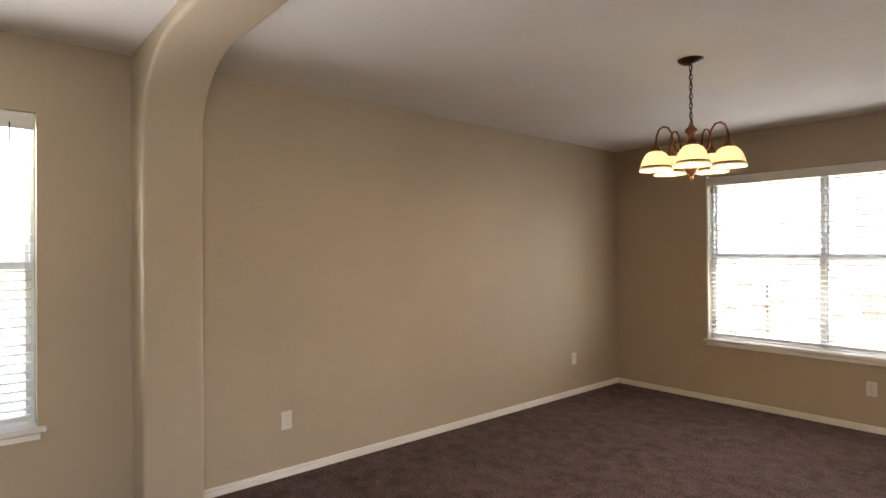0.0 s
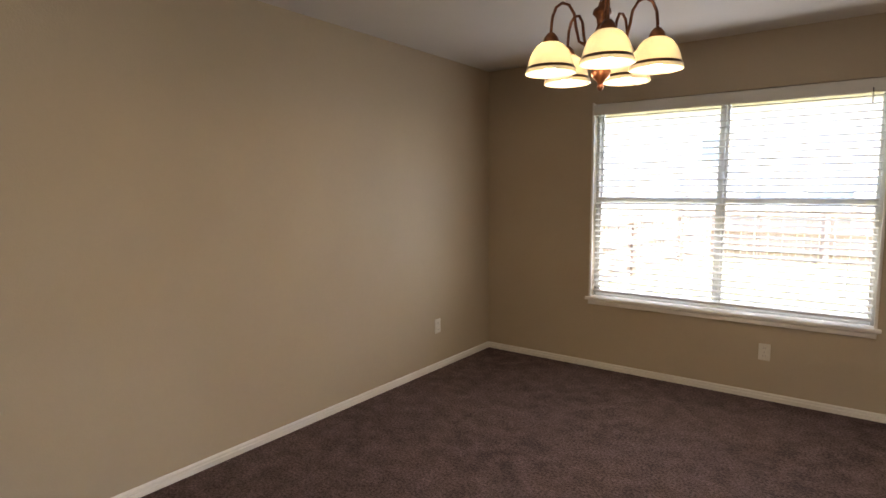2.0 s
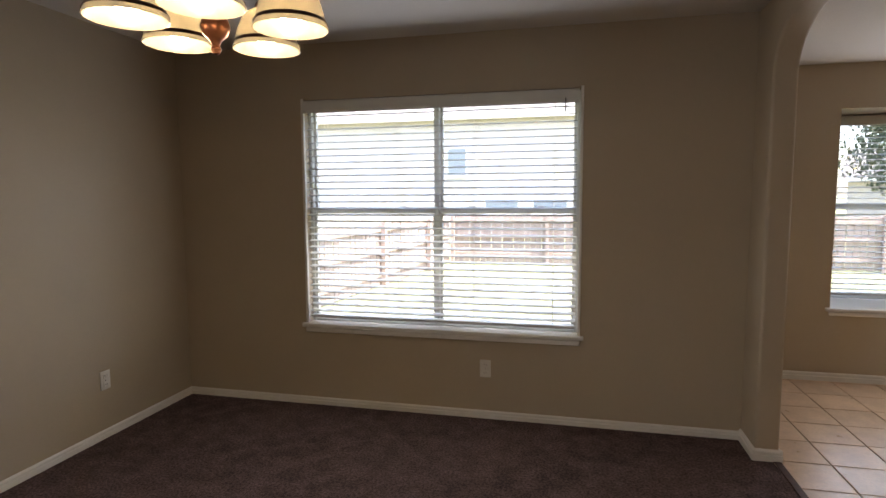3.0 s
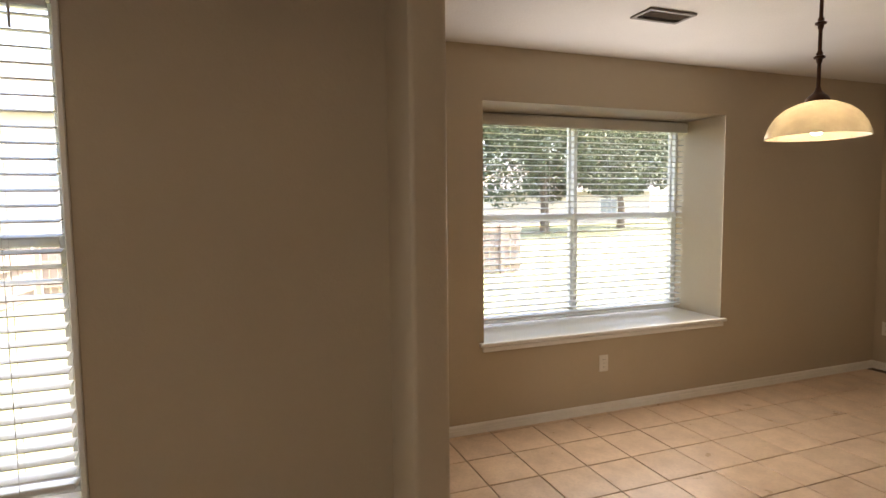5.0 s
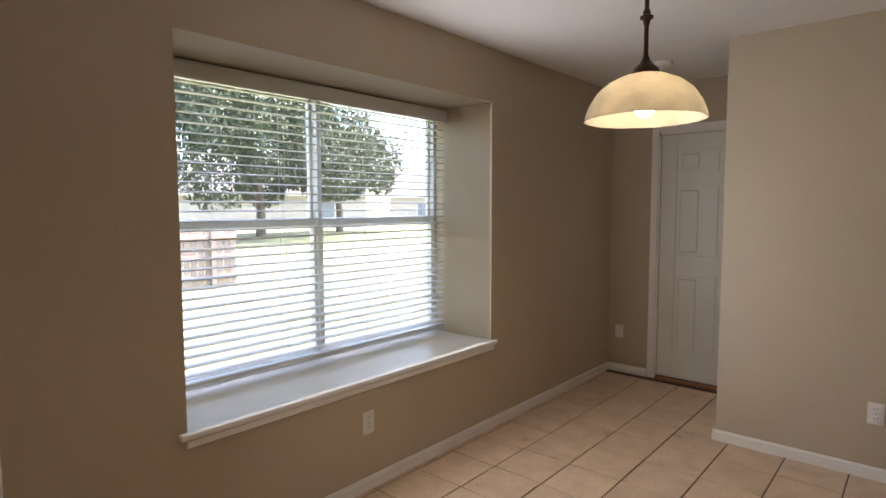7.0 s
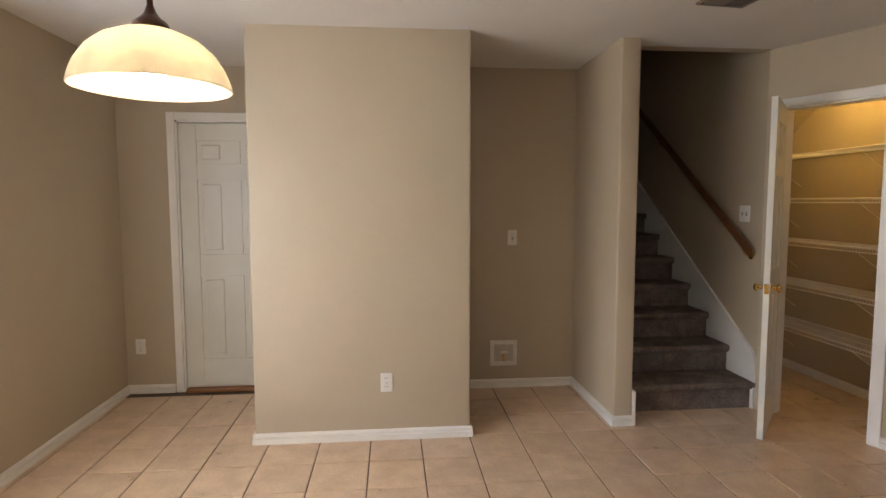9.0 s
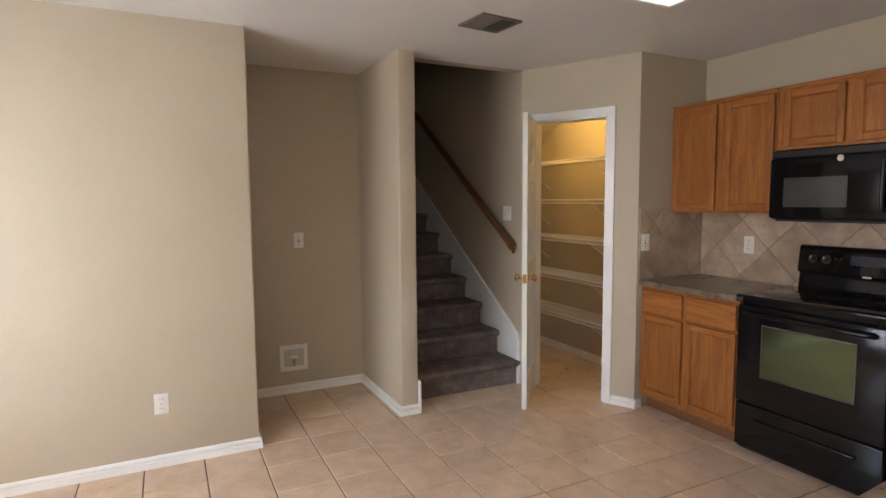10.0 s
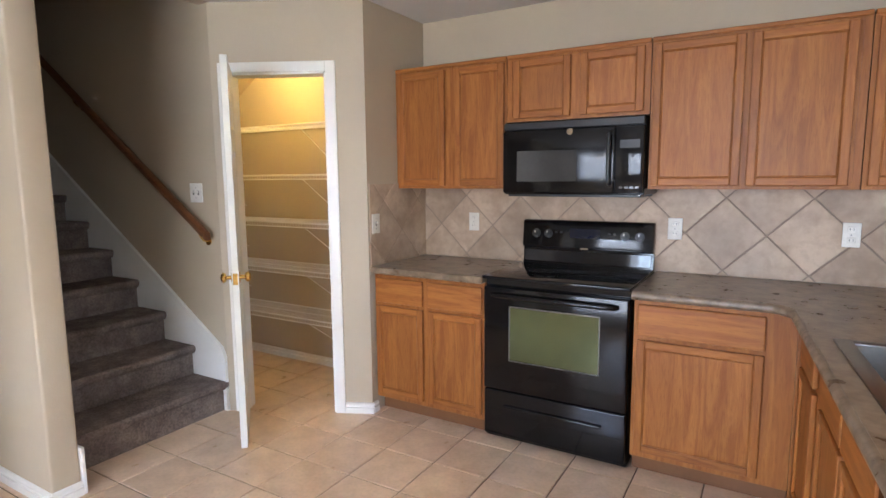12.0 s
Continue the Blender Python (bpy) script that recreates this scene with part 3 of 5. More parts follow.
def blind(name, label, u0, u1, z0, z1, y, pitch=0.0445, tilt=4.0, wand_at=0.05, group="window blinds"):
    """A lowered, open horizontal blind hung at y."""
    bl = thing(name, label, "blind", group=group)
    part("headrail", box(B(), (u0, y - 0.03, z1 - 0.055), (u1, y + 0.03, z1), 0.003), SLATM, bl)
    v = B()
    prism(v, [(y - 0.052, z1 - 0.085), (y - 0.04, z1 - 0.085), (y - 0.04, z1 - 0.006), (y - 0.052, z1 - 0.006), (y - 0.056, z1 - 0.02), (y - 0.056, z1 - 0.07)], "x", u0, u1)
    part("valance", v, SLATM, bl, "white moulded blind valance")
    part("bottom_rail", box(B(), (u0 + 0.006, y - 0.026, z0), (u1 - 0.006, y + 0.026, z0 + 0.018), 0.004), SLATM, bl)
    s = B()
    n = 5
    wdt = 0.05
    rows = []
    for k in range(n):
        f = k / (n - 1) - 0.5
        rows.append((f * wdt, 0.003 * (1 - 4 * f * f)))
    outline = rows + [(a, b - 0.0036) for a, b in reversed(rows)]
    prism(s, outline, "x", u0 + 0.006, u1 - 0.006)
    me = mesh_of("slat", s, SLATM, True)
    z = z0 + 0.05
    k = 0
    while z < z1 - 0.09:
        ob = new("slat", me)
        ob.parent = bl
        ob.matrix_basis = pose(0, y, z, tilt + 1.2 * math.sin(k * 2.1), 0, 0.06 * math.sin(k * 1.3))
        z += pitch
        k += 1
    span = u1 - u0
    for f in (0.08, 0.36, 0.64, 0.92) if span > 1.5 else (0.12, 0.5, 0.88):
        for dy in (-0.027, 0.027):
            part("ladder_cord", cyl(B(), (u0 + span * f, y + dy, z0 + 0.01), (u0 + span * f, y + dy, z1 - 0.05), 0.0012, seg=5), CORD, bl)
    wx = u0 + span * wand_at
    part("tilt_stub", cyl(B(), (wx, y - 0.062, z1 - 0.155), (wx, y - 0.062, z1 - 0.07), 0.004, seg=8), CORD, bl)
    part("wand_hook", tube(B(), [(wx, y - 0.05, z1 - 0.06), (wx, y - 0.066, z1 - 0.062), (wx, y - 0.066, z1 - 0.085)], 0.003, 6), BLACKPLASTIC, bl)
    return bl


def stool(name, label, u0, u1, z, y_in, y_out, drop=0.032):
    """The painted stool and apron under a window."""
    s = B()
    box(s, (u0 + 0.001, y_out + 0.03, z - 0.02), (u1 - 0.001, y_in, z + 0.005))
    box(s, (u0 - 0.035, y_out, z - 0.020), (u1 + 0.035, y_out + 0.0345, z + 0.005), 0.006, 2)
    st = structure(name, s, TRIM, label, "window sill")
    part("apron", box(B(), (u0 - 0.012, y_out + 0.012, z - 0.024 - drop), (u1 + 0.012, y_out + 0.03, z - 0.0245), 0.004), TRIM, st)
    return st


# dining window
window("window_1", "white vinyl double window with four sashes", WIN_D[0], WIN_D[1], WIN_D[2], WIN_D[3], NY + 0.075)
blind("window_blind", "white faux-wood blind lowered with open slats", WIN_D[0] + 0.012, WIN_D[1] - 0.012, 0.625, 2.11, NY + 0.025, tilt=9.0, wand_at=0.955)
stool("sill_1", "white painted window sill with apron", WIN_D[0], WIN_D[1], 0.58, NY + 0.075, NY - 0.035)
# side trim strips of the dining window
tb = B()
box(tb, (WIN_D[0] - 0.014, NY - 0.008, 0.58), (WIN_D[0] + 0.004, NY + 0.02, 2.125), 0.003)
box(tb, (WIN_D[1] - 0.004, NY - 0.008, 0.58), (WIN_D[1] + 0.014, NY + 0.02, 2.125), 0.003)
structure("trim", tb, TRIM, "narrow white edge trim of the window", "trim")

# nook window with its deep box
NW = 6.46
for nm, lo_, hi_ in (("recess_side", (WIN_N[0] - 0.06, NOOK_N + 0.1, WIN_N[2] - 0.06), (WIN_N[0], NW + 0.12, WIN_N[3] + 0.06)),
                     ("recess_side", (WIN_N[1], NOOK_N + 0.1, WIN_N[2] - 0.06), (WIN_N[1] + 0.06, NW + 0.12, WIN_N[3] + 0.06)),
                     ("recess_head", (WIN_N[0], NOOK_N + 0.1, WIN_N[3]), (WIN_N[1], NW + 0.12, WIN_N[3] + 0.06)),
                     ("recess_base", (WIN_N[0], NOOK_N + 0.1, WIN_N[2] - 0.06), (WIN_N[1], NW + 0.12, WIN_N[2] - 0.025))):
    structure(nm, box(B(), lo_, hi_), PAINT, "plastered side of the deep window recess", "window recess")
window("window_2", "white vinyl double window at the back of the recess", WIN_N[0], WIN_N[1], WIN_N[2], WIN_N[3], NW + 0.03)
blind("window_blind", "white faux-wood blind lowered in the window recess", WIN_N[0] + 0.01, WIN_N[1] - 0.01, 0.625, 2.10, NW - 0.03, wand_at=0.05)
stool("sill_2", "deep white painted window seat sill", WIN_N[0], WIN_N[1], WIN_N[2], NW + 0.03, NOOK_N - 0.035)

# living room window on the west wall, built facing -y and turned to face +x
w3 = window("window_3", "tall white vinyl window beside the archway", WIN_L[0], WIN_L[1], WIN_L[2], WIN_L[3], 0.075, sashes=1)
w3.matrix_world = pose(WX, 0, 0, 0, 0, 90)
b3 = blind("window_blind", "white faux-wood blind on the tall window", WIN_L[0] + 0.012, WIN_L[1] - 0.012, 0.625, 2.11, 0.025, wand_at=0.93)
b3.matrix_world = pose(WX, 0, 0, 0, 0, 90)
s3 = stool("sill_3", "white painted window sill with apron", WIN_L[0], WIN_L[1], 0.58, 0.075, -0.035)
s3.matrix_world = pose(WX, 0, 0, 0, 0, 90)

# unseen east living room window, added for its light, turned to face -x
w4 = window("unseen_window_4", "added, unseen white vinyl double window of the living room", 1.4, 3.2, 0.58, 2.115, 0.075)
w4.matrix_world = pose(4.2, 0, 0, 0, 0, -90)
b4 = blind("window_blind", "white faux-wood blind on the added, unseen living room window", 1.412, 3.188, 0.625, 2.11, 0.025, wand_at=0.05)
b4.matrix_world = pose(4.2, 0, 0, 0, 0, -90)


# ---- outlets and switches ----
def plate(name, label, at, rz, w=0.072, h=0.116, kind="outlet", group="wall plates"):
    """A wall plate facing -y before it is turned by rz."""
    p = thing(name, label, "wall plate", at, group, rz)
    part("cover", box(B(), (-w / 2, -0.006, -h / 2), (w / 2, 0, h / 2), 0.004, 2), PLASTIC, p, smooth=True)
    if kind == "outlet":
        for dz in (0.026, -0.026):
            f = part("socket", box(B(), (-0.017, -0.009, dz - 0.014), (0.017, -0.005, dz + 0.014), 0.005, 2), PLASTIC, p)
            for dx in (-0.007, 0.007):
                part("slot", box(B(), (dx - 0.0012, -0.0095, dz - 0.003), (dx + 0.0012, -0.0088, dz + 0.006)), SLOT, f)
    elif kind == "switch":
        n = max(1, round(w / 0.07))
        for k in range(n):
            cx = (k - (n - 1) / 2) * 0.046
            part("switch_slot", box(B(), (cx - 0.006, -0.0068, -0.013), (cx + 0.006, -0.0055, 0.013)), SLOT, p)
            part("toggle", box(B(), (cx - 0.0042, -0.018, -0.002), (cx + 0.0042, -0.006, 0.011), 0.002), PLASTIC, p)
    for dz in ((0.0,) if kind == "outlet" else (0.03, -0.03)):
        part("screw", cyl(B(), (0, -0.0075, dz), (0, -0.0055, dz), 0.003, seg=8), STEEL, p)
    return p


plate("outlet", "white duplex outlet on the tan wall", (WX, 0.905, 0.355), 90)
plate("outlet", "white duplex outlet near the room corner", (WX, 3.93, 0.355), 90)
plate("outlet", "white duplex outlet under the dining window", (-0.94, NY, 0.335), 0)
plate("outlet", "white duplex outlet under the nook window", (2.481, NOOK_N, 0.35), 0)
plate("outlet", "white duplex outlet low beside the door", (NOOK_E, 5.91, 0.36), -90)
plate("outlet", "white duplex outlet on the boxed-out wall", (4.30, 4.06, 0.355), -90)
plate("light_switch", "white switch plate in the alcove", (5.19, 3.10, 1.17), -90, kind="switch")
plate("light_switch", "white double switch plate by the stairs", (4.755, STAIR_Y0, 1.355), 180, w=0.116, kind="switch")
plate("light_switch", "white switch plate beside the breakfast bar", (0.607, 2.81, 1.335), -90, kind="switch")
plate("light_switch", "white switch plate on the tiled return", (3.75 - 0.008, 1.045, 1.165), -90, kind="switch")
for ox in (3.366, 2.145, 1.37):
    plate("outlet", "white duplex outlet on the tiled backsplash", (ox, KS + 0.009, 1.15), 180)


# ---- doors ----
def panel_door(parent, w, h, t, material):
    """A six-panel door leaf from x 0 to w, thickness about y 0, as parts of parent."""
    st, mid = 0.11 * w / 0.8 + 0.02, 0.10 * w / 0.8 + 0.02
    zs = [0.0, 0.22, 0.86, 1.02, 1.58, 1.70, h - 0.13, h]
    bm = B()
    box(bm, (0, -t / 2, 0), (st, t / 2, h), 0.002)
    box(bm, (w - st, -t / 2, 0), (w, t / 2, h), 0.002)
    for a, b in ((zs[0], zs[1]), (zs[2], zs[3]), (zs[4], zs[5]), (zs[6], zs[7])):
        box(bm, (st, -t / 2 + 0.0005, a), (w - st, t / 2 - 0.0005, b), 0.002)
    for a, b in ((zs[1], zs[2]), (zs[3], zs[4]), (zs[5], zs[6])):
        box(bm, (w / 2 - mid / 2, -t / 2 + 0.001, a), (w / 2 + mid / 2, t / 2 - 0.001, b), 0.002)
    leaf = part("leaf", bm, material, parent)
    for a, b in ((zs[1], zs[2]), (zs[3], zs[4]), (zs[5], zs[6])):
        for x0, x1 in ((st, w / 2 - mid / 2), (w / 2 + mid / 2, w - st)):
            p = B()
            box(p, (x0, -t / 2 + 0.009, a), (x1, t / 2 - 0.009, b))
            box(p, (x0 + 0.03, -t / 2 + 0.002, a + 0.03), (x1 - 0.03, t / 2 - 0.002, b - 0.03), 0.008)
            part("panel", p, material, leaf)
    return leaf


def casing(name, label, width, height, m, t=0.11):
    """Painted casing round an opening from x 0 to width; the wall face is y 0."""
    bm = B()
    for x0, x1 in ((-0.058, 0.0), (width, width + 0.058)):
        box(bm, (x0, -0.001, 0), (x1, 0.014, height + 0.058), 0.004, 2)
    box(bm, (0.0, -0.0005, height), (width, 0.0135, height + 0.058), 0.004, 2)
    for x0, x1 in ((0.0, 0.012), (width - 0.012, width)):
        box(bm, (x0, -t, 0), (x1, 0.002, height - 0.012))
    box(bm, (0.012, -t, height - 0.012), (width - 0.012, 0.002, height))
    bm.transform(m)
    return structure(name, bm, TRIM, label, "door casing")


casing("trim_pantry", "white painted casing of the pantry doorway", OPEN1 - OPEN0, 2.045, PM @ pose(OPEN0, 0, 0))
hinge = PM @ Vector((OPEN1 - 0.012, 0.012, 0))
tip = Vector((4.03, 1.845, 0))
dw = 0.53
dang = math.degrees(math.atan2(tip.y - hinge.y, tip.x - hinge.x))
pd = thing("pantry_door", "white six-panel pantry door standing open with brass knobs", "door", (hinge.x, hinge.y, 0.012), rz=dang)
panel_door(pd, dw, 2.03, 0.035, DOORW)
for s in (-1, 1):
    k = B()
    cyl(k, (dw - 0.062, s * 0.0175, 0.915), (dw - 0.062, s * 0.022, 0.915), 0.03, 0.028, 20)
    cyl(k, (dw - 0.062, s * 0.022, 0.915), (dw - 0.062, s * 0.045, 0.915), 0.011, 0.010, 14)
    sp = [(0.0, 0.044), (0.018, 0.046), (0.027, 0.056), (0.027, 0.064), (0.018, 0.073), (0.0, 0.076)]
    k2 = lathe(B(), sp, 20)
    k2.transform(Matrix.Translation((dw - 0.062, 0, 0.915)) @ pose(0, 0, 0, -90 * s, 0, 0))
    kb = part("knob", k2, BRASS, pd, "polished brass knob", True)
    part("rose", k, BRASS, kb, smooth=True)
part("latch_plate", box(B(), (dw - 0.0005, -0.012, 0.885), (dw + 0.0015, 0.012, 0.945), 0.001), BRASS, pd)
for hz in (0.2, 1.0, 1.82):
    part("hinge", cyl(B(), (-0.004, -0.02, hz - 0.045), (-0.004, -0.02, hz + 0.045), 0.006, seg=10), BRASS, pd)

ND = pose(NOOK_E, 4.80, 0, 0, 0, 90)
casing("trim_nook_door", "white painted casing of the nook door", 0.80, 2.045, ND, t=0.15)
nd = thing("nook_door", "white six-panel door, closed, at the end of the nook", "door", (NOOK_E + 0.035, 4.815, 0.03), rz=90)
panel_door(nd, 0.77, 2.0, 0.04, DOORW)
structure("threshold_nook", box(B(), (NOOK_E - 0.03, 4.86, -0.002), (NOOK_E + 0.14, 5.586, 0.026), 0.006, 2), THRESH, "worn oak door threshold", "threshold")
structure("wall_nook_behind", slab("x", NOOK_E + 0.15, NOOK_E + 0.2, 4.7, 5.7, 0, HK), PAINT, "plain wall backing the nook door", "wall")


# ---- stairs ----
RISE, RUN, SX = 0.19, 0.283, 4.59
stairs = thing("staircase", "carpeted staircase with grey-brown pile climbing between walls", "stairs", (SX, 1.99, 0))
for k in range(13):
    prof = [(RUN * k + 0.0, RISE * k), (RUN * k + 0.0, RISE * (k + 1) - 0.06), (RUN * k - 0.022, RISE * (k + 1) - 0.05), (RUN * k - 0.036, RISE * (k + 1) - 0.03),
            (RUN * k - 0.036, RISE * (k + 1) - 0.012), (RUN * k - 0.024, RISE * (k + 1)), (RUN * (k + 1) + 0.05, RISE * (k + 1)), (RUN * (k + 1) + 0.05, RISE * k)]
    bm = prism(B(), prof, "y", STAIR_Y0 - 1.99 + (0.022 if k else -0.004), STAIR_Y1 - 1.99 - (0.004 if k else 0.004))
    part("step", bm, STAIRCARPET, stairs, smooth=False)
sk = prism(B(), [(0.02, 0.0), (-0.03, 0.0), (-0.03, 0.34), (-0.0, 0.405), (13 * RUN, 0.405 + 13 * RISE - 0.06), (13 * RUN, 13 * RISE - 0.1)], "y", 0, 0.02)
sko = structure("skirting_stair", sk, TRIM, "white painted stair skirting board", "trim")
sko.matrix_world = Matrix.Translation((SX, STAIR_Y0 + 0.0005, 0))
structure("skirting_stair_foot", box(B(), (4.351, STAIR_Y1 - 0.018, 0.0), (4.55, STAIR_Y1 - 0.001, 0.225), 0.003), TRIM, "white painted foot of the stair skirting", "trim")
hr = thing("handrail", "stained wooden handrail on wall brackets", "handrail", (4.60, STAIR_Y0, 0))
h0, h1 = Vector((0.0, 0.06, 1.10)), Vector((3.4, 0.06, 1.10 + 3.4 * 0.69))
rd = B()
prof = [(-0.018, -0.026), (0.018, -0.026), (0.024, -0.005), (0.022, 0.016), (0.012, 0.026), (-0.012, 0.026), (-0.022, 0.016), (-0.024, -0.005)]
lo = [rd.verts.new(h0 + Vector((0, a, b))) for a, b in prof]
hi = [rd.verts.new(h1 + Vector((0, a, b))) for a, b in prof]
rd.faces.new(lo)
rd.faces.new(hi[::-1])
for k in range(8):
    rd.faces.new((lo[k], lo[(k + 1) % 8], hi[(k + 1) % 8], hi[k]))
part("rail", rd, RAILWOOD, hr, smooth=True)
for f in (0.02, 0.4, 0.8):
    p = h0.lerp(h1, f)
    b = B()
    tube(b, [(p.x, 0.0, p.z - 0.085), (p.x, 0.035, p.z - 0.08), (p.x, 0.06, p.z - 0.05), (p.x, 0.06, p.z - 0.025)], 0.006, 8)
    cyl(b, (p.x, 0.0, p.z - 0.085), (p.x, 0.005, p.z - 0.085), 0.026, seg=16)
    part("bracket", b, BRASS, hr, smooth=True)

# ---- pantry ----
for z in (1.806, 1.462, 1.128, 0.79, 0.445):
    sh = thing("pantry_shelf", "white wire pantry shelf, empty, with angled braces", "shelf", (3.87, 0.575, z), "pantry shelves")
    L = min(2.2, (6.1 - 3.88) if z < 1.5 else 2.2)
    for nm, y, zz, r in (("front_rod", 0.30, 0.0, 0.005), ("lip_rod", 0.305, -0.03, 0.004), ("back_rod", 0.01, 0.0, 0.004), ("middle_rod", 0.15, -0.004, 0.003)):
        part(nm, cyl(B(), (0, y, zz), (L, y, zz), r, seg=6), TRIM, sh)
    ww = B()
    x = 0.02
    while x < L:
        box(ww, (x - 0.0014, 0.005, -0.0015), (x + 0.0014, 0.302, 0.0015))
        box(ww, (x - 0.0014, 0.302, -0.03), (x + 0.0014, 0.305, 0.0))
        x += 0.026
    tagged(part("wire_deck", ww, TRIM, sh), kind="stuff")
    for x in (0.62, 1.55):
        part("brace", cyl(B(), (x, 0.30, -0.03), (x, 0.002, -0.24), 0.0028, seg=6), TRIM, sh)
pl = thing("pantry_light", "bare warm bulb in a white ceiling holder", "ceiling light", (4.75, 1.02, HK))
part("holder", lathe(B(), [(0.0, 0.0), (0.06, 0.0), (0.055, -0.02), (0.03, -0.04), (0.0, -0.04)], 20), PLASTIC, pl, smooth=True)
part("bulb", lathe(B(), [(0.012, -0.04), (0.016, -0.06), (0.03, -0.085), (0.03, -0.105), (0.018, -0.125), (0.0, -0.13)], 16), PANTRYBULB, pl, smooth=True)


# ---- kitchen cabinets ----


def shaker(name, x0, x1, z0, z1, parent, y=0.0):
    """A framed door or drawer front, its face at y + 0.02."""
    if z1 - z0 < 0.25:
        return part(name, box(B(), (x0, y, z0), (x1, y + 0.02, z1), 0.006, 2), OAKX, parent)
    f = 0.038
    d = part(name, box(B(), (x0 + 0.006, y, z0 + 0.006), (x1 - 0.006, y + 0.009, z1 - 0.006)), OAK, parent)
    for a, b in ((x0, x0 + f), (x1 - f, x1)):
        part("stile", box(B(), (a, y, z0), (b, y + 0.02, z1), 0.005, 2), OAK, d)
    for a, b in ((z0, z0 + f), (z1 - f, z1)):
        part("rail", box(B(), (x0 + f - 0.001, y + 0.0005, a), (x1 - f + 0.001, y + 0.0195, b), 0.005, 2), OAKX, d)
    g = f - 0.001
    for a, b in (((x0 + g, z0 + g), (x0 + g + 0.007, z1 - g)), ((x1 - g - 0.007, z0 + g), (x1 - g, z1 - g))):
        part("bead", box(B(), (a[0], y + 0.008, a[1]), (b[0], y + 0.0155, b[1]), 0.005), OAK, d)
    for a, b in (((x0 + g + 0.007, z0 + g), (x1 - g - 0.007, z0 + g + 0.007)), ((x0 + g + 0.007, z1 - g - 0.007), (x1 - g - 0.007, z1 - g))):
        part("bead", box(B(), (a[0], y + 0.008, a[1]), (b[0], y + 0.0155, b[1]), 0.005), OAK, d)
    return d


def upper(x0, x1, z0, z1, doors, label, depth=0.32):
    c = thing("upper_cabinet", label, "cabinet", (x0, KS + depth, z0), "upper cabinets")
    w, h = x1 - x0, z1 - z0
    part("body", box(B(), (0.001, -depth + 0.002, 0), (w - 0.001, -0.001, h), 0.001), OAK, c)
    fr = B()
    for a, b in ((0.001, 0.03), (w - 0.03, w - 0.001)):
        box(fr, (a, -0.001, 0), (b, 0.003, h))
    box(fr, (0.03, -0.001, h - 0.03), (w - 0.03, 0.003, h))
    box(fr, (0.03, -0.001, 0), (w - 0.03, 0.003, 0.03))
    part("face_frame", fr, OAK, c)
    part("top_rail", box(B(), (0.001, -0.001, h - 0.018), (w - 0.001, 0.012, h + 0.004), 0.004), OAKX, c)
    for a, b in doors:
        shaker("door", a - x0, b - x0, 0.016, h - 0.03, c, y=0.003)
    return c


def lower(w, at, rz, fronts, label, depth=0.57, body_top=0.868):
    """A base cabinet from x 0 to w; fronts are (x0, x1, with_drawer)."""
    c = thing("base_cabinet", label, "cabinet", at, "base cabinets", rz)
    part("body", box(B(), (0.001, -depth, 0.095), (w - 0.001, -0.001, body_top), 0.001), OAK, c)
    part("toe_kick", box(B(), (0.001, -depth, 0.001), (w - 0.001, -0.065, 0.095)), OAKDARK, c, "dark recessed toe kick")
    part("face_frame", box(B(), (0.001, -0.001, 0.095), (w - 0.001, 0.003, 0.868), 0.001), OAK, c)
    for a, b, drawer in fronts:
        top = 0.845
        if drawer:
            shaker("drawer_front", a, b, 0.695, top, c, y=0.003)
            top = 0.675
        shaker("door", a, b, 0.125, top, c, y=0.003)
    return c


CF = 1.05
upper(3.0, 3.749, 1.37, 2.09, [(3.396, 3.722), (3.012, 3.328)], "honey oak wall cabinet with two doors")
upper(2.24, 2.998, 1.735, 2.09, [(2.636, 2.956), (2.268, 2.584)], "short honey oak wall cabinet over the microwave")
upper(1.385, 2.238, 1.37, 2.09, [(1.838, 2.226), (1.43, 1.812)], "wide honey oak wall cabinet with two doors")
upper(0.74, 1.383, 1.37, 2.09, [(0.80, 1.365)], "honey oak corner wall cabinet")
lower(0.739, (3.01, CF, 0), 0, [(0.392, 0.724, True), (0.012, 0.355, True)], "honey oak base cabinet with two drawers and two doors")
corner_base = lower(0.655, (1.575, CF, 0), 0, [(0.115, 0.635, True)], "honey oak base cabinet with a drawer and a door")
part("filler_strip", box(B(), (-0.034, -0.3, 0.001), (0.0, 0.002, 0.868)), OAK, corner_base)
SL = 4.6                     # the peninsula swings a little away from the range wall
PR = Matrix.Translation((1.60, 1.10, 0)) @ pose(0, 0, 0, 0, 0, SL)


def pen(y):
    """A point on the front of the peninsula cabinets, y metres along it."""
    v = PR @ Vector((-0.05, y, 0))
    return (v.x, v.y, 0)


lower(0.52, pen(0.46), -90 + SL, [(0.09, 0.42, True)], "narrow honey oak corner base cabinet", depth=0.5)
lower(0.78, pen(1.242), -90 + SL, [(0.40, 0.75, True), (0.03, 0.38, True)], "honey oak sink base cabinet", depth=0.5, body_top=0.70)
dwm = thing("dishwasher", "black dishwasher built in under the counter", "dishwasher", pen(1.85), rz=-90 + SL)
part("body", box(B(), (0.004, -0.5, 0.10), (0.604, 0.0, 0.865)), BLACKPLASTIC, dwm)
part("door", box(B(), (0.006, 0.0, 0.13), (0.602, 0.022, 0.74), 0.006, 2), BLACK, dwm)
part("control_panel", box(B(), (0.006, 0.0, 0.745), (0.602, 0.026, 0.862), 0.006, 2), BLACK, dwm)
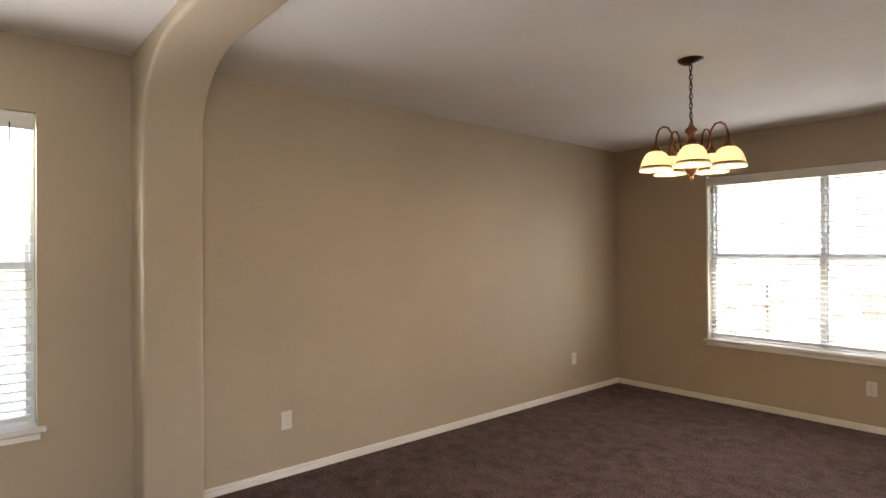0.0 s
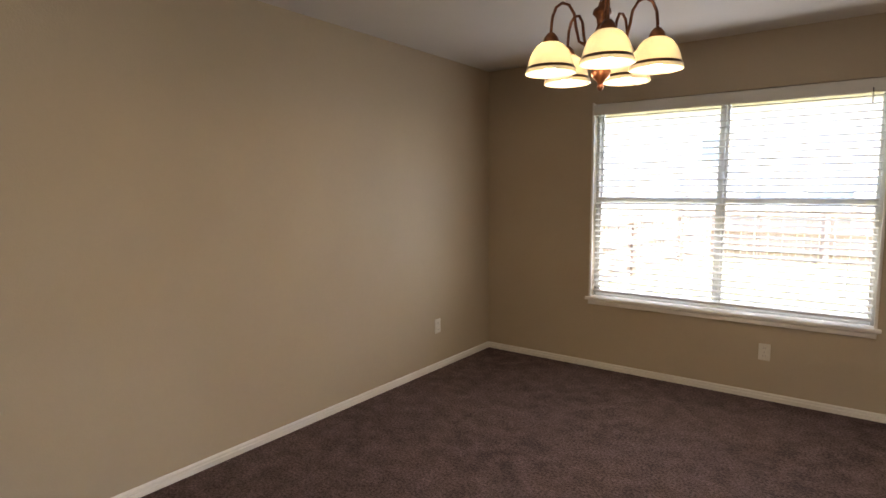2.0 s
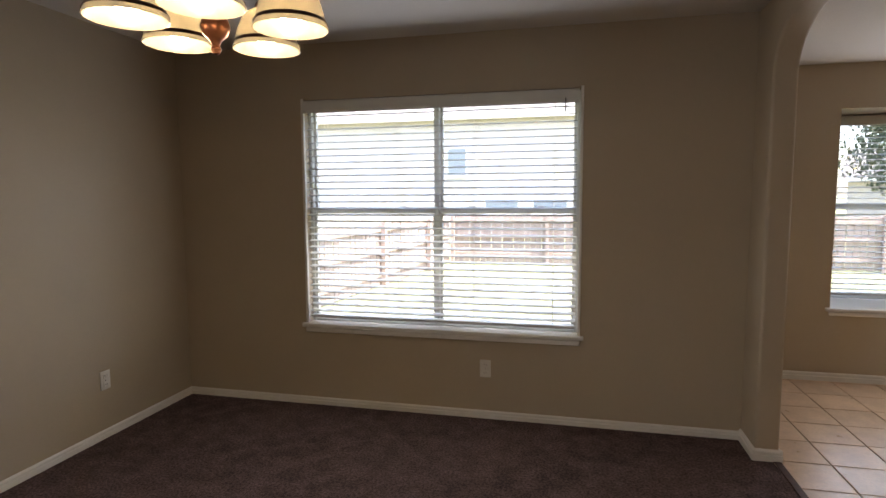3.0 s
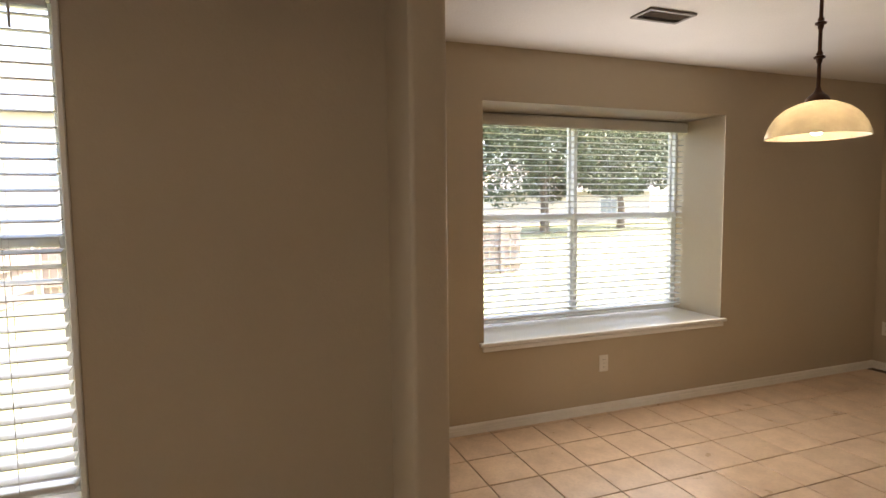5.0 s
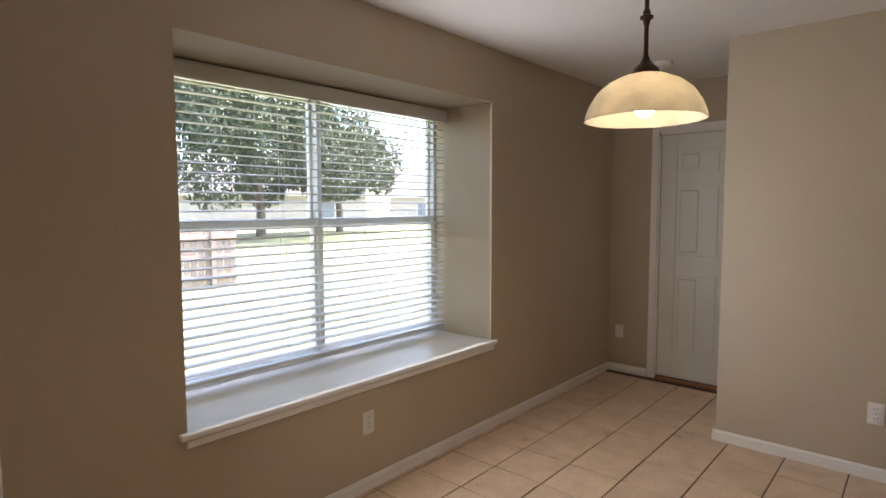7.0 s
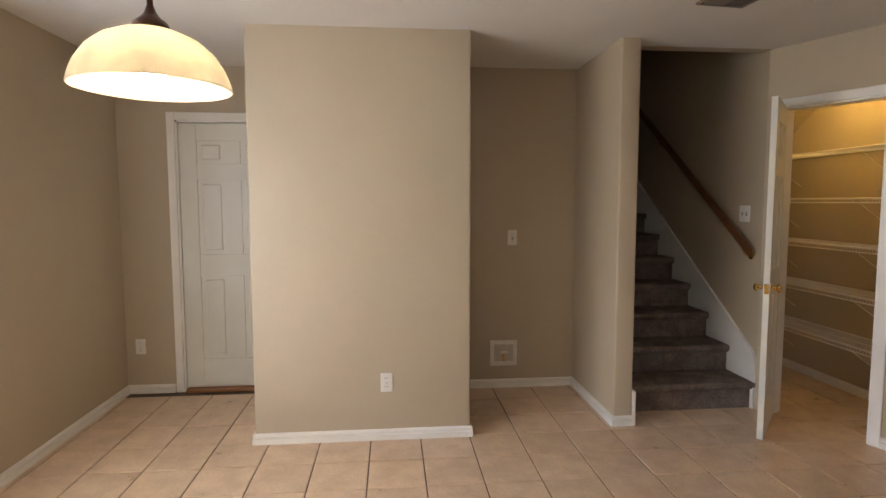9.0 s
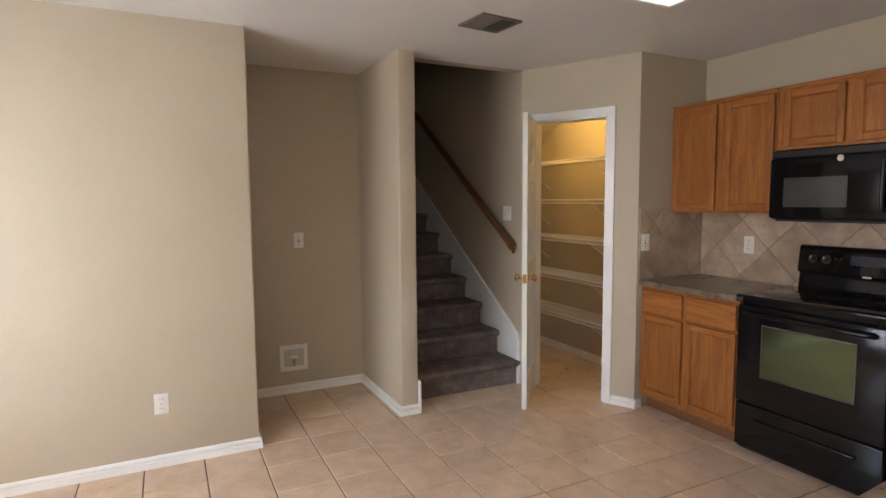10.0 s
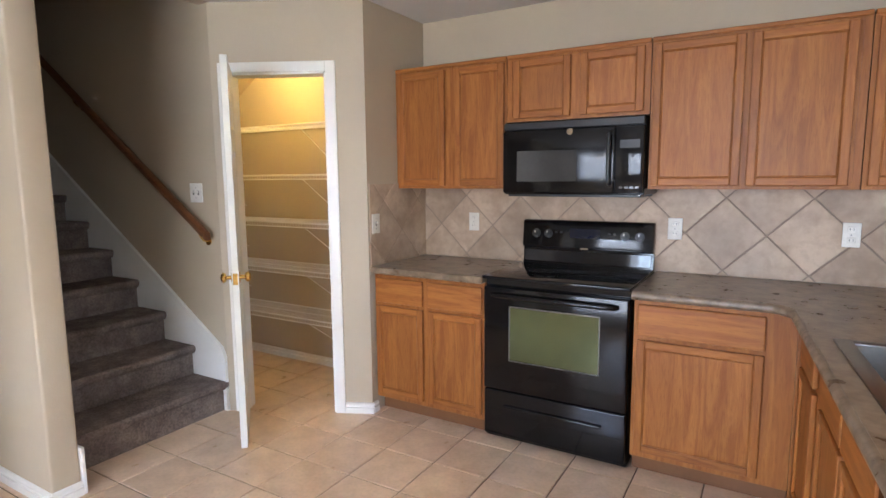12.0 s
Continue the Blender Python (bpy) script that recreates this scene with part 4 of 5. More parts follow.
part("handle", box(B(), (0.15, 0.026, 0.765), (0.45, 0.038, 0.785), 0.005, 2), BLACKPLASTIC, dwm)
part("kick_plate", box(B(), (0.006, -0.06, 0.001), (0.602, -0.05, 0.10)), BLACKPLASTIC, dwm)
part("end_panel", box(B(), (-0.03, -0.5, 0.0), (0.003, 0.003, 0.868), 0.002), OAK, dwm, "honey oak end panel")

# worktops
structure("worktop_left", box(B(), (3.008, KS, 0.87), (3.749, CF + 0.045, 0.91), 0.008, 2), LAMINATE, "brown mottled laminate countertop", "countertop")
bm = B()
PF0 = PR @ Vector((0, 0, 0))


def front(y):
    """The worktop's front edge of the peninsula at a given y."""
    return PF0.x - (y - PF0.y) * math.tan(radians(SL))


SY0, SY1, END = 1.56, 2.39, 2.99
CY = CF + 0.045
SIN, SOUT = 0.072, 0.60       # the sink cut-out, in from the front edge
for quad in ([(0.732, KS), (2.232, KS), (2.232, CY), (0.732, CY)],
             [(0.732, CY), (front(CY) + 0.06, CY), (front(CY + 0.07), CY + 0.07), (front(SY0), SY0), (0.732, SY0)],
             [(0.732, SY0), (front(SY0) - SOUT, SY0), (front(SY1) - SOUT, SY1), (0.732, SY1)],
             [(front(SY0) - SIN, SY0), (front(SY0), SY0), (front(SY1), SY1), (front(SY1) - SIN, SY1)],
             [(0.732, SY1), (front(SY1), SY1), (front(END), END), (0.732, END)]):
    prism(bm, quad, "z", 0.87, 0.91)
bmesh.ops.remove_doubles(bm, verts=bm.verts, dist=1e-4)
structure("worktop_peninsula", bm, LAMINATE, "brown mottled laminate countertop turning into a peninsula", "countertop")
eb = B()
tube(eb, [(2.232, CY, 0.89), (front(CY) + 0.075, CY, 0.89), (front(CY) + 0.05, CY + 0.008, 0.89), (front(CY + 0.07), CY + 0.075, 0.89), (front(END), END - 0.003, 0.89)], 0.0195, 10)
structure("worktop_edge", eb, LAMINATE, "rounded laminate counter edge", "countertop edge", True)
bar = thing("breakfast_bar", "dark laminate breakfast bar ledge with rounded ends", "bar top", (0.6, 1.6, 1.085))
pts = [(-0.12, -0.395), (0.15, -0.395), (0.15, 1.18)]
for k in range(9):
    a = math.pi / 2 * k / 8
    pts.append((-0.04 - 0.08 * math.sin(a), 1.14 + 0.08 * math.cos(a)))
bmb = prism(B(), pts, "z", 0.0, 0.042)
bmesh.ops.bevel(bmb, geom=[e for e in bmb.edges if abs(e.verts[0].co.z - e.verts[1].co.z) < 1e-5], offset=0.016, segments=4, profile=0.5, affect="EDGES")
part("ledge", bmb, DARKLAM, bar, smooth=True)

sink = thing("kitchen_sink", "double-bowl stainless steel drop-in sink, empty", "sink", (front((SY0 + SY1) / 2) - (SIN + SOUT) / 2, (SY0 + SY1) / 2, 0.91), rz=SL)
hx, hy = (SOUT - SIN) / 2 - 0.002, (SY1 - SY0) / 2 - 0.02
rim = B()
for a, b in (((-hx - 0.018, -hy - 0.018), (-hx + 0.05, hy + 0.018)), ((hx - 0.03, -hy - 0.018), (hx + 0.018, hy + 0.018)), ((-hx + 0.05, -hy - 0.018), (hx - 0.03, -hy + 0.03)), ((-hx + 0.05, hy - 0.03), (hx - 0.03, hy + 0.018)), ((-hx + 0.05, -0.02), (hx - 0.03, 0.02))):
    box(rim, (a[0], a[1], -0.002), (b[0], b[1], 0.006), 0.003, 2)
part("rim", rim, STEEL, sink, smooth=True)
for y0, y1 in ((-hy + 0.03, -0.02), (0.02, hy - 0.03)):
    bw = B()
    x0, x1 = -hx + 0.05, hx - 0.03
    top = [bw.verts.new((x, y, 0.0)) for x, y in ((x0, y0), (x1, y0), (x1, y1), (x0, y1))]
    bot = [bw.verts.new((x, y, -0.175)) for x, y in ((x0 + 0.03, y0 + 0.03), (x1 - 0.03, y0 + 0.03), (x1 - 0.03, y1 - 0.03), (x0 + 0.03, y1 - 0.03))]
    for k in range(4):
        bw.faces.new((top[k], top[(k + 1) % 4], bot[(k + 1) % 4], bot[k]))
    bw.faces.new(bot)
    bmesh.ops.bevel(bw, geom=[e for e in bw.edges if not e.is_boundary], offset=0.025, segments=4, profile=0.5, affect="EDGES")
    bo = part("bowl", bw, STEEL, sink, smooth=True)
    part("drain", lathe(B(), [(0.0, -0.172), (0.03, -0.172), (0.04, -0.169), (0.045, -0.174)], 20, at=((x0 + x1) / 2, (y0 + y1) / 2, 0)), CHROME, bo, smooth=True)

# ---- range ----
# the green of the reflected lawn is put into the glass colour
OVENGLASS = mat("oven_glass", (0.15, 0.185, 0.095), (0.11, 0.14, 0.075), rough=0.09, metal=0.75, scale=2, bump=0.0, rough_var=0.03)
RX0, RX1 = 2.24, 3.003
rg = thing("electric_range", "black freestanding electric range with a glass cooktop", "stove", (RX0, CF, 0))
rw = RX1 - RX0
part("body", box(B(), (0.003, -0.57, 0.02), (rw - 0.003, 0.0, 0.905), 0.003), BLACK, rg)
part("cooktop", box(B(), (0.0, -0.545, 0.905), (rw, 0.055, 0.922), 0.006, 2), BLACKGLASS, rg, "glossy black glass cooktop", True)
for bx_, by_, r in ((0.2, -0.1, 0.11), (0.56, -0.1, 0.085), (0.2, -0.37, 0.08), (0.56, -0.37, 0.11)):
    ring = lathe(B(), [(r - 0.002, 0.9224), (r, 0.9228), (r + 0.002, 0.9224)], 40, at=(bx_, by_, 0))
    part("burner_ring", ring, GREYSCREEN, rg)
od = part("oven_door", box(B(), (0.006, 0.0, 0.305), (rw - 0.006, 0.04, 0.862), 0.008, 3), BLACK, rg, smooth=True)
part("door_window", box(B(), (0.142, 0.0385, 0.478), (rw - 0.158, 0.0415, 0.762), 0.002), OVENGLASS, od, "reflective oven window with a green lawn reflection put into its colour")
wf = B()
for a, b in (((0.137, 0.473), (0.142, 0.768)), ((rw - 0.158, 0.473), (rw - 0.152, 0.768)), ((0.142, 0.762), (rw - 0.158, 0.768)), ((0.142, 0.473), (rw - 0.158, 0.477))):
    box(wf, (a[0], 0.0388, a[1]), (b[0], 0.043, b[1]))
part("window_border", wf, STEEL, od)
hb = B()
tube(hb, [(0.06, 0.04, 0.82), (0.075, 0.075, 0.825), (0.11, 0.085, 0.826), (rw - 0.11, 0.085, 0.826), (rw - 0.075, 0.075, 0.825), (rw - 0.06, 0.04, 0.82)], 0.013, 12)
part("door_handle", hb, BLACK, od, "glossy black bar handle", True)
dr = part("storage_drawer", box(B(), (0.006, 0.0, 0.045), (rw - 0.006, 0.035, 0.298), 0.008, 3), BLACK, rg, smooth=True)
part("drawer_grip", box(B(), (0.12, 0.033, 0.205), (rw - 0.12, 0.052, 0.225), 0.009, 3), BLACK, dr, smooth=True)
bg = B()
prism(bg, [(-0.568, 0.922), (-0.512, 0.922), (-0.524, 1.01), (-0.500, 1.018), (-0.499, 1.03), (-0.515, 1.165), (-0.522, 1.175), (-0.532, 1.179), (-0.568, 1.179)], "x", 0.002, rw - 0.002)
bmesh.ops.bevel(bg, geom=[e for e in bg.edges if abs(e.verts[0].co.x - e.verts[1].co.x) < 1e-5 and e.verts[0].co.z > 1.0], offset=0.006, segments=2, profile=0.5, affect="EDGES")
part("backguard", bg, BLACK, rg, smooth=True)
part("lower_panel", box(B(), (0.014, -0.002, -0.034), (rw - 0.014, 0.002, 0.034), 0.002), BLACKGLASS, rg, "glossy black strip").matrix_basis = pose(0, -0.515, 0.966, math.degrees(math.atan2(0.012, 0.088)), 0, 0)
tilt = math.degrees(math.atan2(0.015, 0.18))
for kx in (0.075, 0.155, rw - 0.165, rw - 0.09):
    kb = B()
    cyl(kb, (0, 0, 0), (0, 0.012, 0), 0.026, 0.024, 20)
    cyl(kb, (0, 0.012, 0), (0, 0.026, 0), 0.019, 0.016, 20)
    box(kb, (-0.003, 0.024, -0.018), (0.003, 0.032, 0.018), 0.001)
    ko = part("control_knob", kb, BLACKPLASTIC, rg, "black control knob", True)
    ko.matrix_basis = pose(kx, -0.509, 1.10, tilt, 0, 0)
    part("knob_mark", box(B(), (-0.0025, 0.0325, 0.004), (0.0025, 0.0332, 0.017)), PLASTIC, ko)
dp = part("display", box(B(), (-0.09, -0.001, -0.03), (0.09, 0.002, 0.03), 0.002), mat("display_glass", (0.006, 0.011, 0.028), rough=0.08, scale=4, bump=0.0), rg, "dark blue clock display")
dp.matrix_basis = pose(rw / 2, -0.509, 1.105, tilt, 0, 0)
for kx in (-0.17, -0.14, 0.14, 0.17):
    bt = part("button", box(B(), (-0.008, 0, -0.005), (0.008, 0.002, 0.005), 0.001), GREYSCREEN, rg)
    bt.matrix_basis = pose(rw / 2 + kx, -0.509, 1.11, tilt, 0, 0)
emb = part("emblem", box(B(), (-0.022, 0, -0.006), (0.022, 0.002, 0.006), 0.002), CHROME, rg, "small bright oval emblem")
emb.matrix_basis = pose(rw / 2, -0.501, 1.02, 0, 0, 0)
for fx in (0.06, rw - 0.06):
    for fy in (-0.5, -0.06):
        part("foot", cyl(B(), (fx, fy, 0.0), (fx, fy, 0.03), 0.018, seg=12), BLACKPLASTIC, rg)

# ---- microwave ----
mw = thing("microwave", "black over-range microwave under the wall cabinet", "microwave", (2.247, KS + 0.005, 1.328))
mw_w, mw_d, mw_h = 0.752, 0.345, 0.402
part("body", box(B(), (0, 0, 0.012), (mw_w, mw_d, mw_h), 0.004), BLACK, mw)
part("underside", box(B(), (0.02, 0.02, 0.0), (mw_w - 0.02, mw_d - 0.01, 0.012)), BLACKPLASTIC, mw)
mdr = part("door", box(B(), (0.143, mw_d, 0.02), (mw_w - 0.002, mw_d + 0.03, mw_h - 0.05), 0.008, 3), BLACK, mw, smooth=True)
part("door_window", box(B(), (0.335, mw_d + 0.0295, 0.082), (mw_w - 0.085, mw_d + 0.0315, 0.245), 0.001), GREYSCREEN, mdr, "grey screened window")
part("handle", tube(B(), [(0.166, mw_d + 0.028, 0.07), (0.166, mw_d + 0.055, 0.08), (0.166, mw_d + 0.06, 0.11), (0.166, mw_d + 0.06, 0.28), (0.166, mw_d + 0.055, 0.312), (0.166, mw_d + 0.028, 0.322)], 0.011, 10), BLACKPLASTIC, mdr, "black vertical pull handle", True)
part("control_panel", box(B(), (0.004, mw_d, 0.02), (0.139, mw_d + 0.028, mw_h - 0.05), 0.006, 2), BLACKGLASS, mw, smooth=True)
for r in range(1):
    for c in range(4):
        part("key", box(B(), (0.022 + c * 0.026, mw_d + 0.0275, 0.045 + r * 0.03), (0.040 + c * 0.026, mw_d + 0.0288, 0.057 + r * 0.03), 0.001), GREYSCREEN, mw)
part("clock_display", box(B(), (0.022, mw_d + 0.0275, 0.245), (0.118, mw_d + 0.0288, 0.285), 0.001), BLACKPLASTIC, mw, "dark clock display")
part("vent_grille", box(B(), (0.004, mw_d, mw_h - 0.045), (mw_w - 0.004, mw_d + 0.02, mw_h - 0.004), 0.004), BLACKPLASTIC, mw)
part("emblem", cyl(B(), (0.373, mw_d + 0.028, 0.338), (0.373, mw_d + 0.033, 0.338), 0.017, seg=24), CHROME, mw, "small round silver emblem")
part("latch_mark", cyl(B(), (0.166, mw_d + 0.056, 0.30), (0.166, mw_d + 0.064, 0.30), 0.006, seg=12), CHROME, mw)


# ---- lamps ----
CH = (-1.26, 2.41)
ch = thing("chandelier", "antique copper five-arm chandelier with lit ribbed glass bells", "chandelier", (CH[0], CH[1], HD))
part("canopy", lathe(B(), [(0.0, -0.001), (0.068, -0.001), (0.066, -0.008), (0.05, -0.02), (0.02, -0.028), (0.0, -0.03)], 28), BRONZE, ch, smooth=True)
z = -0.03
k = 0
while z > -0.355:
    ln = B()
    ring = [(0.0085 * math.cos(a), 0, z - 0.016 + 0.017 * math.sin(a)) for a in [2 * math.pi * i / 12 for i in range(13)]]
    if k % 2:
        ring = [(0, p[0], p[2]) for p in ring]
    tube(ln, ring, 0.0024, 6)
    part("chain_link", ln, BRONZE, ch)
    z -= 0.0265
    k += 1
part("cord", tube(B(), [(0.004 * math.sin(i * 1.4), 0.004 * math.cos(i * 1.4), -0.03 - i * 0.022) for i in range(16)], 0.002, 5), BRONZE, ch)
part("column", lathe(B(), [(0.0, -0.36), (0.012, -0.36), (0.016, -0.375), (0.03, -0.385), (0.034, -0.40), (0.02, -0.415), (0.016, -0.44), (0.024, -0.46), (0.038, -0.475), (0.045, -0.50),
                           (0.04, -0.525), (0.024, -0.545), (0.018, -0.565), (0.03, -0.585), (0.036, -0.605), (0.028, -0.625), (0.014, -0.638), (0.009, -0.65), (0.013, -0.658), (0.009, -0.668), (0.0, -0.672)], 24), COPPER, ch, smooth=True)
AR, RIMZ = 0.19, -0.615
for k in range(5):
    a = radians(-63 + 72 * k)
    ux, uy = math.cos(a), math.sin(a)
    path = [(0.03, -0.50), (0.055, -0.515), (0.085, -0.50), (0.098, -0.45), (0.105, -0.405), (0.125, -0.375), (0.15, -0.37), (0.172, -0.385), (0.186, -0.42), (AR, -0.46), (AR, -0.49)]
    arm = part("arm", tube(B(), [(r * ux, r * uy, zz) for r, zz in path], 0.0055, 8), COPPER, ch, smooth=True)
    cx, cy = AR * ux, AR * uy
    part("socket_cup", lathe(B(), [(0.0, -0.475), (0.012, -0.475), (0.024, -0.49), (0.03, -0.505), (0.028, -0.515), (0.0, -0.515)], 18, at=(cx, cy, 0)), COPPER, arm, smooth=True)
    bell = [(0.022, -0.506), (0.036, -0.510), (0.049, -0.519), (0.060, -0.532), (0.069, -0.548), (0.076, -0.567), (0.081, -0.588), (0.084, -0.600), (0.090, RIMZ), (0.088, RIMZ - 0.001), (0.081, -0.600), (0.078, -0.588), (0.073, -0.568), (0.066, -0.550), (0.057, -0.535), (0.046, -0.523), (0.034, -0.514), (0.022, -0.510)]
    sh = part("shade", lathe(B(), bell, 48, at=(cx, cy, 0), ribs=24, rib_depth=0.012), SHADE, ch, "lit cream ribbed glass bell", True)
    part("rim_band", lathe(B(), [(0.0835, -0.593), (0.0870, -0.598), (0.0895, -0.604), (0.0855, -0.602), (0.0835, -0.593)], 36, at=(cx, cy, 0)), BRONZE, sh, "dark band round the rim", True)
    part("bulb", lathe(B(), [(0.012, -0.515), (0.015, -0.525), (0.024, -0.542), (0.029, -0.572), (0.027, -0.588), (0.016, -0.603), (0.0, -0.608)], 16, at=(cx, cy, 0)), BULB, ch, "glowing bulb", True)
    lamp("chandelier_bulb", "POINT", CHAND_W, (1.0, 0.72, 0.40), Matrix.Translation((CH[0] + cx, CH[1] + cy, HD - 0.625)), radius=0.02)

PX, PY = 2.70, 4.705
pn = thing("pendant_lamp", "bronze stem pendant with a lit alabaster glass bowl shade", "pendant lamp", (PX, PY, HK))
part("canopy", lathe(B(), [(0.0, -0.001), (0.065, -0.001), (0.06, -0.015), (0.02, -0.03), (0.0, -0.03)], 24), BRONZE, pn, smooth=True)
part("stem", cyl(B(), (0, 0, -0.03), (0, 0, -0.46), 0.0085, seg=12), BRONZE, pn, smooth=True)
for zz in (-0.305, -0.15):
    part("stem_joint", lathe(B(), [(0.009, zz + 0.03), (0.014, zz + 0.018), (0.013, zz + 0.008), (0.024, zz + 0.003), (0.024, zz - 0.005), (0.013, zz - 0.01), (0.012, zz - 0.022), (0.009, zz - 0.03)], 18), BRONZE, pn, smooth=True)
part("cap", lathe(B(), [(0.009, -0.44), (0.016, -0.46), (0.028, -0.475), (0.046, -0.49), (0.052, -0.502), (0.05, -0.509), (0.0, -0.51)], 24), BRONZE, pn, smooth=True)
dome = [(0.03, -0.512), (0.085, -0.525), (0.135, -0.548), (0.175, -0.582), (0.203, -0.625), (0.217, -0.662), (0.222, -0.685), (0.219, -0.686), (0.213, -0.662), (0.199, -0.627), (0.171, -0.586), (0.132, -0.553), (0.083, -0.53), (0.03, -0.517)]
part("shade", lathe(B(), [(r * 0.972, (z_ + 0.512) * 0.98 - 0.505) for r, z_ in dome], 56), SHADE2, pn, "lit cream alabaster glass bowl", True)
part("bulb", lathe(B(), [(0.014, -0.509), (0.016, -0.525), (0.032, -0.55), (0.038, -0.61), (0.035, -0.64), (0.02, -0.66), (0.0, -0.666)], 18), BULB2, pn, "glowing frosted bulb", True)
lamp("pendant_bulb", "POINT", PEND_W, (1.0, 0.78, 0.50), Matrix.Translation((PX, PY, HK - 0.70)), radius=0.028)

kl = thing("kitchen_light", "white boxed fluorescent ceiling light, lit", "ceiling light", (2.3, 2.03, HK))
fr = B()
for a, b in (((-0.607, -0.225), (-0.58, 0.225)), ((0.58, -0.225), (0.607, 0.225)), ((-0.58, -0.225), (0.58, -0.2)), ((-0.58, 0.2), (0.58, 0.225))):
    box(fr, (a[0], a[1], -0.08), (b[0], b[1], -0.001), 0.003)
part("frame", fr, TRIM, kl)
part("diffuser", box(B(), (-0.58, -0.2, -0.076), (0.58, 0.2, -0.06), 0.004), DIFFUSER, kl, "glowing white diffuser")
lamp("pantry_bulb_light", "POINT", PANTRY_W, (1.0, 0.64, 0.14), Matrix.Translation((4.75, 1.02, HK - 0.16)), radius=0.03)


def vent(at, w, d, rz, label):
    v = thing("ceiling_vent", label, "vent", at, "ceiling vents", rz)
    part("backing", box(B(), (-w / 2 + 0.01, -d / 2 + 0.01, -0.003), (w / 2 - 0.01, d / 2 - 0.01, -0.001)), SLOT, v)
    fr = B()
    for a, b in (((-w / 2, -d / 2), (-w / 2 + 0.022, d / 2)), ((w / 2 - 0.022, -d / 2), (w / 2, d / 2)), ((-w / 2 + 0.022, -d / 2), (w / 2 - 0.022, -d / 2 + 0.022)), ((-w / 2 + 0.022, d / 2 - 0.022), (w / 2 - 0.022, d / 2))):
        box(fr, (a[0], a[1], -0.012), (b[0], b[1], -0.001), 0.003)
    part("frame", fr, VENTM, v)
    n = int((d - 0.05) / 0.022)
    for k in range(n):
        s = B()
        box(s, (-w / 2 + 0.022, -0.001, -0.008), (w / 2 - 0.022, 0.001, 0.008))
        so = part("slat", s, VENTM, v)
        so.matrix_basis = pose(0, -d / 2 + 0.032 + k * 0.022, -0.01, 50 if k < n / 2 else -50, 0, 0)
    return v


VENTM = mat("grey_vent_metal", (0.20, 0.17, 0.14), (0.15, 0.125, 0.10), rough=0.5, scale=8, bump=0.0)
vent((3.655, 2.34, HK), 0.24, 0.27, 6, "dusty grey ceiling air vent")
vent((2.24, 5.22, HK), 0.30, 0.16, 0, "grey slatted ceiling air vent")
sd = thing("smoke_detector", "round white smoke detector on the ceiling", "smoke detector", (4.59, 5.33, HK))
part("base", lathe(B(), [(0.0, -0.001), (0.065, -0.001), (0.065, -0.012), (0.0, -0.012)], 24), PLASTIC, sd, smooth=True)
part("cover", lathe(B(), [(0.06, -0.012), (0.058, -0.028), (0.045, -0.036), (0.0, -0.037)], 24), PLASTIC, sd, smooth=True)

# icemaker valve box in the alcove
ib = thing("valve_box", "white recessed icemaker valve box low in the alcove", "valve box", (5.19, 3.163, 0.273), rz=-90)
fr = B()
for a, b in (((-0.105, -0.1), (-0.075, 0.1)), ((0.075, -0.1), (0.105, 0.1)), ((-0.075, -0.1), (0.075, -0.068)), ((-0.075, 0.068), (0.075, 0.1))):
    box(fr, (a[0], -0.012, a[1]), (b[0], -0.0005, b[1]), 0.003)
part("flange", fr, PLASTIC, ib)
part("back_plate", box(B(), (-0.075, -0.002, -0.068), (0.075, -0.0005, 0.068)), mat("recess_plastic", (0.60, 0.55, 0.47), rough=0.5, scale=15), ib)
vb = B()
cyl(vb, (0, -0.03, -0.03), (0, -0.002, -0.03), 0.012, seg=12)
cyl(vb, (0, -0.022, -0.06), (0, -0.022, 0.0), 0.007, seg=10)
part("valve", vb, BRASS, ib, smooth=True)
part("valve_handle", box(B(), (-0.03, -0.034, 0.0), (0.03, -0.024, 0.02), 0.004), PLASTIC, ib)

# ---- outdoors ----
fence_mesh = mesh_of("plank", box(B(), (-0.068, -0.01, 0.02), (0.068, 0.01, 1.25), 0.006), FENCEW)


def fence(a, b, label, group="garden fences"):
    a, b = Vector(a), Vector(b)
    n = int((b - a).length / 0.145)
    d = (b - a) / n
    rz = math.degrees(math.atan2(d.y, d.x))
    f = thing("fence", label, "fence", (a.x, a.y, -0.3), group, rz)
    for k in range(n):
        p = new("plank", fence_mesh)
        p.parent = f
        p.matrix_basis = pose((k + 0.5) * d.length, 0, 0.008 * math.sin(k * 3.3), 0.6 * math.sin(k * 1.7), 0.5 * math.sin(k * 2.9), 0)
    for zz in (0.25, 0.7, 1.12):
        part("rail", box(B(), (0, -0.055, zz - 0.04), (n * d.length, -0.012, zz + 0.04), 0.004), FENCEW, f)
    for k in range(0, n + 1, 17):
        part("post", box(B(), (k * d.length - 0.045, -0.15, 0.0), (k * d.length + 0.045, -0.056, 1.28), 0.005), FENCEW, f)
    return f


fence((-3.5, 15.8), (7.0, 15.6), "weathered wooden board fence across the lawn")
fence((-4.6, 6.5), (-3.6, 15.7), "weathered wooden board fence along the side lawn")


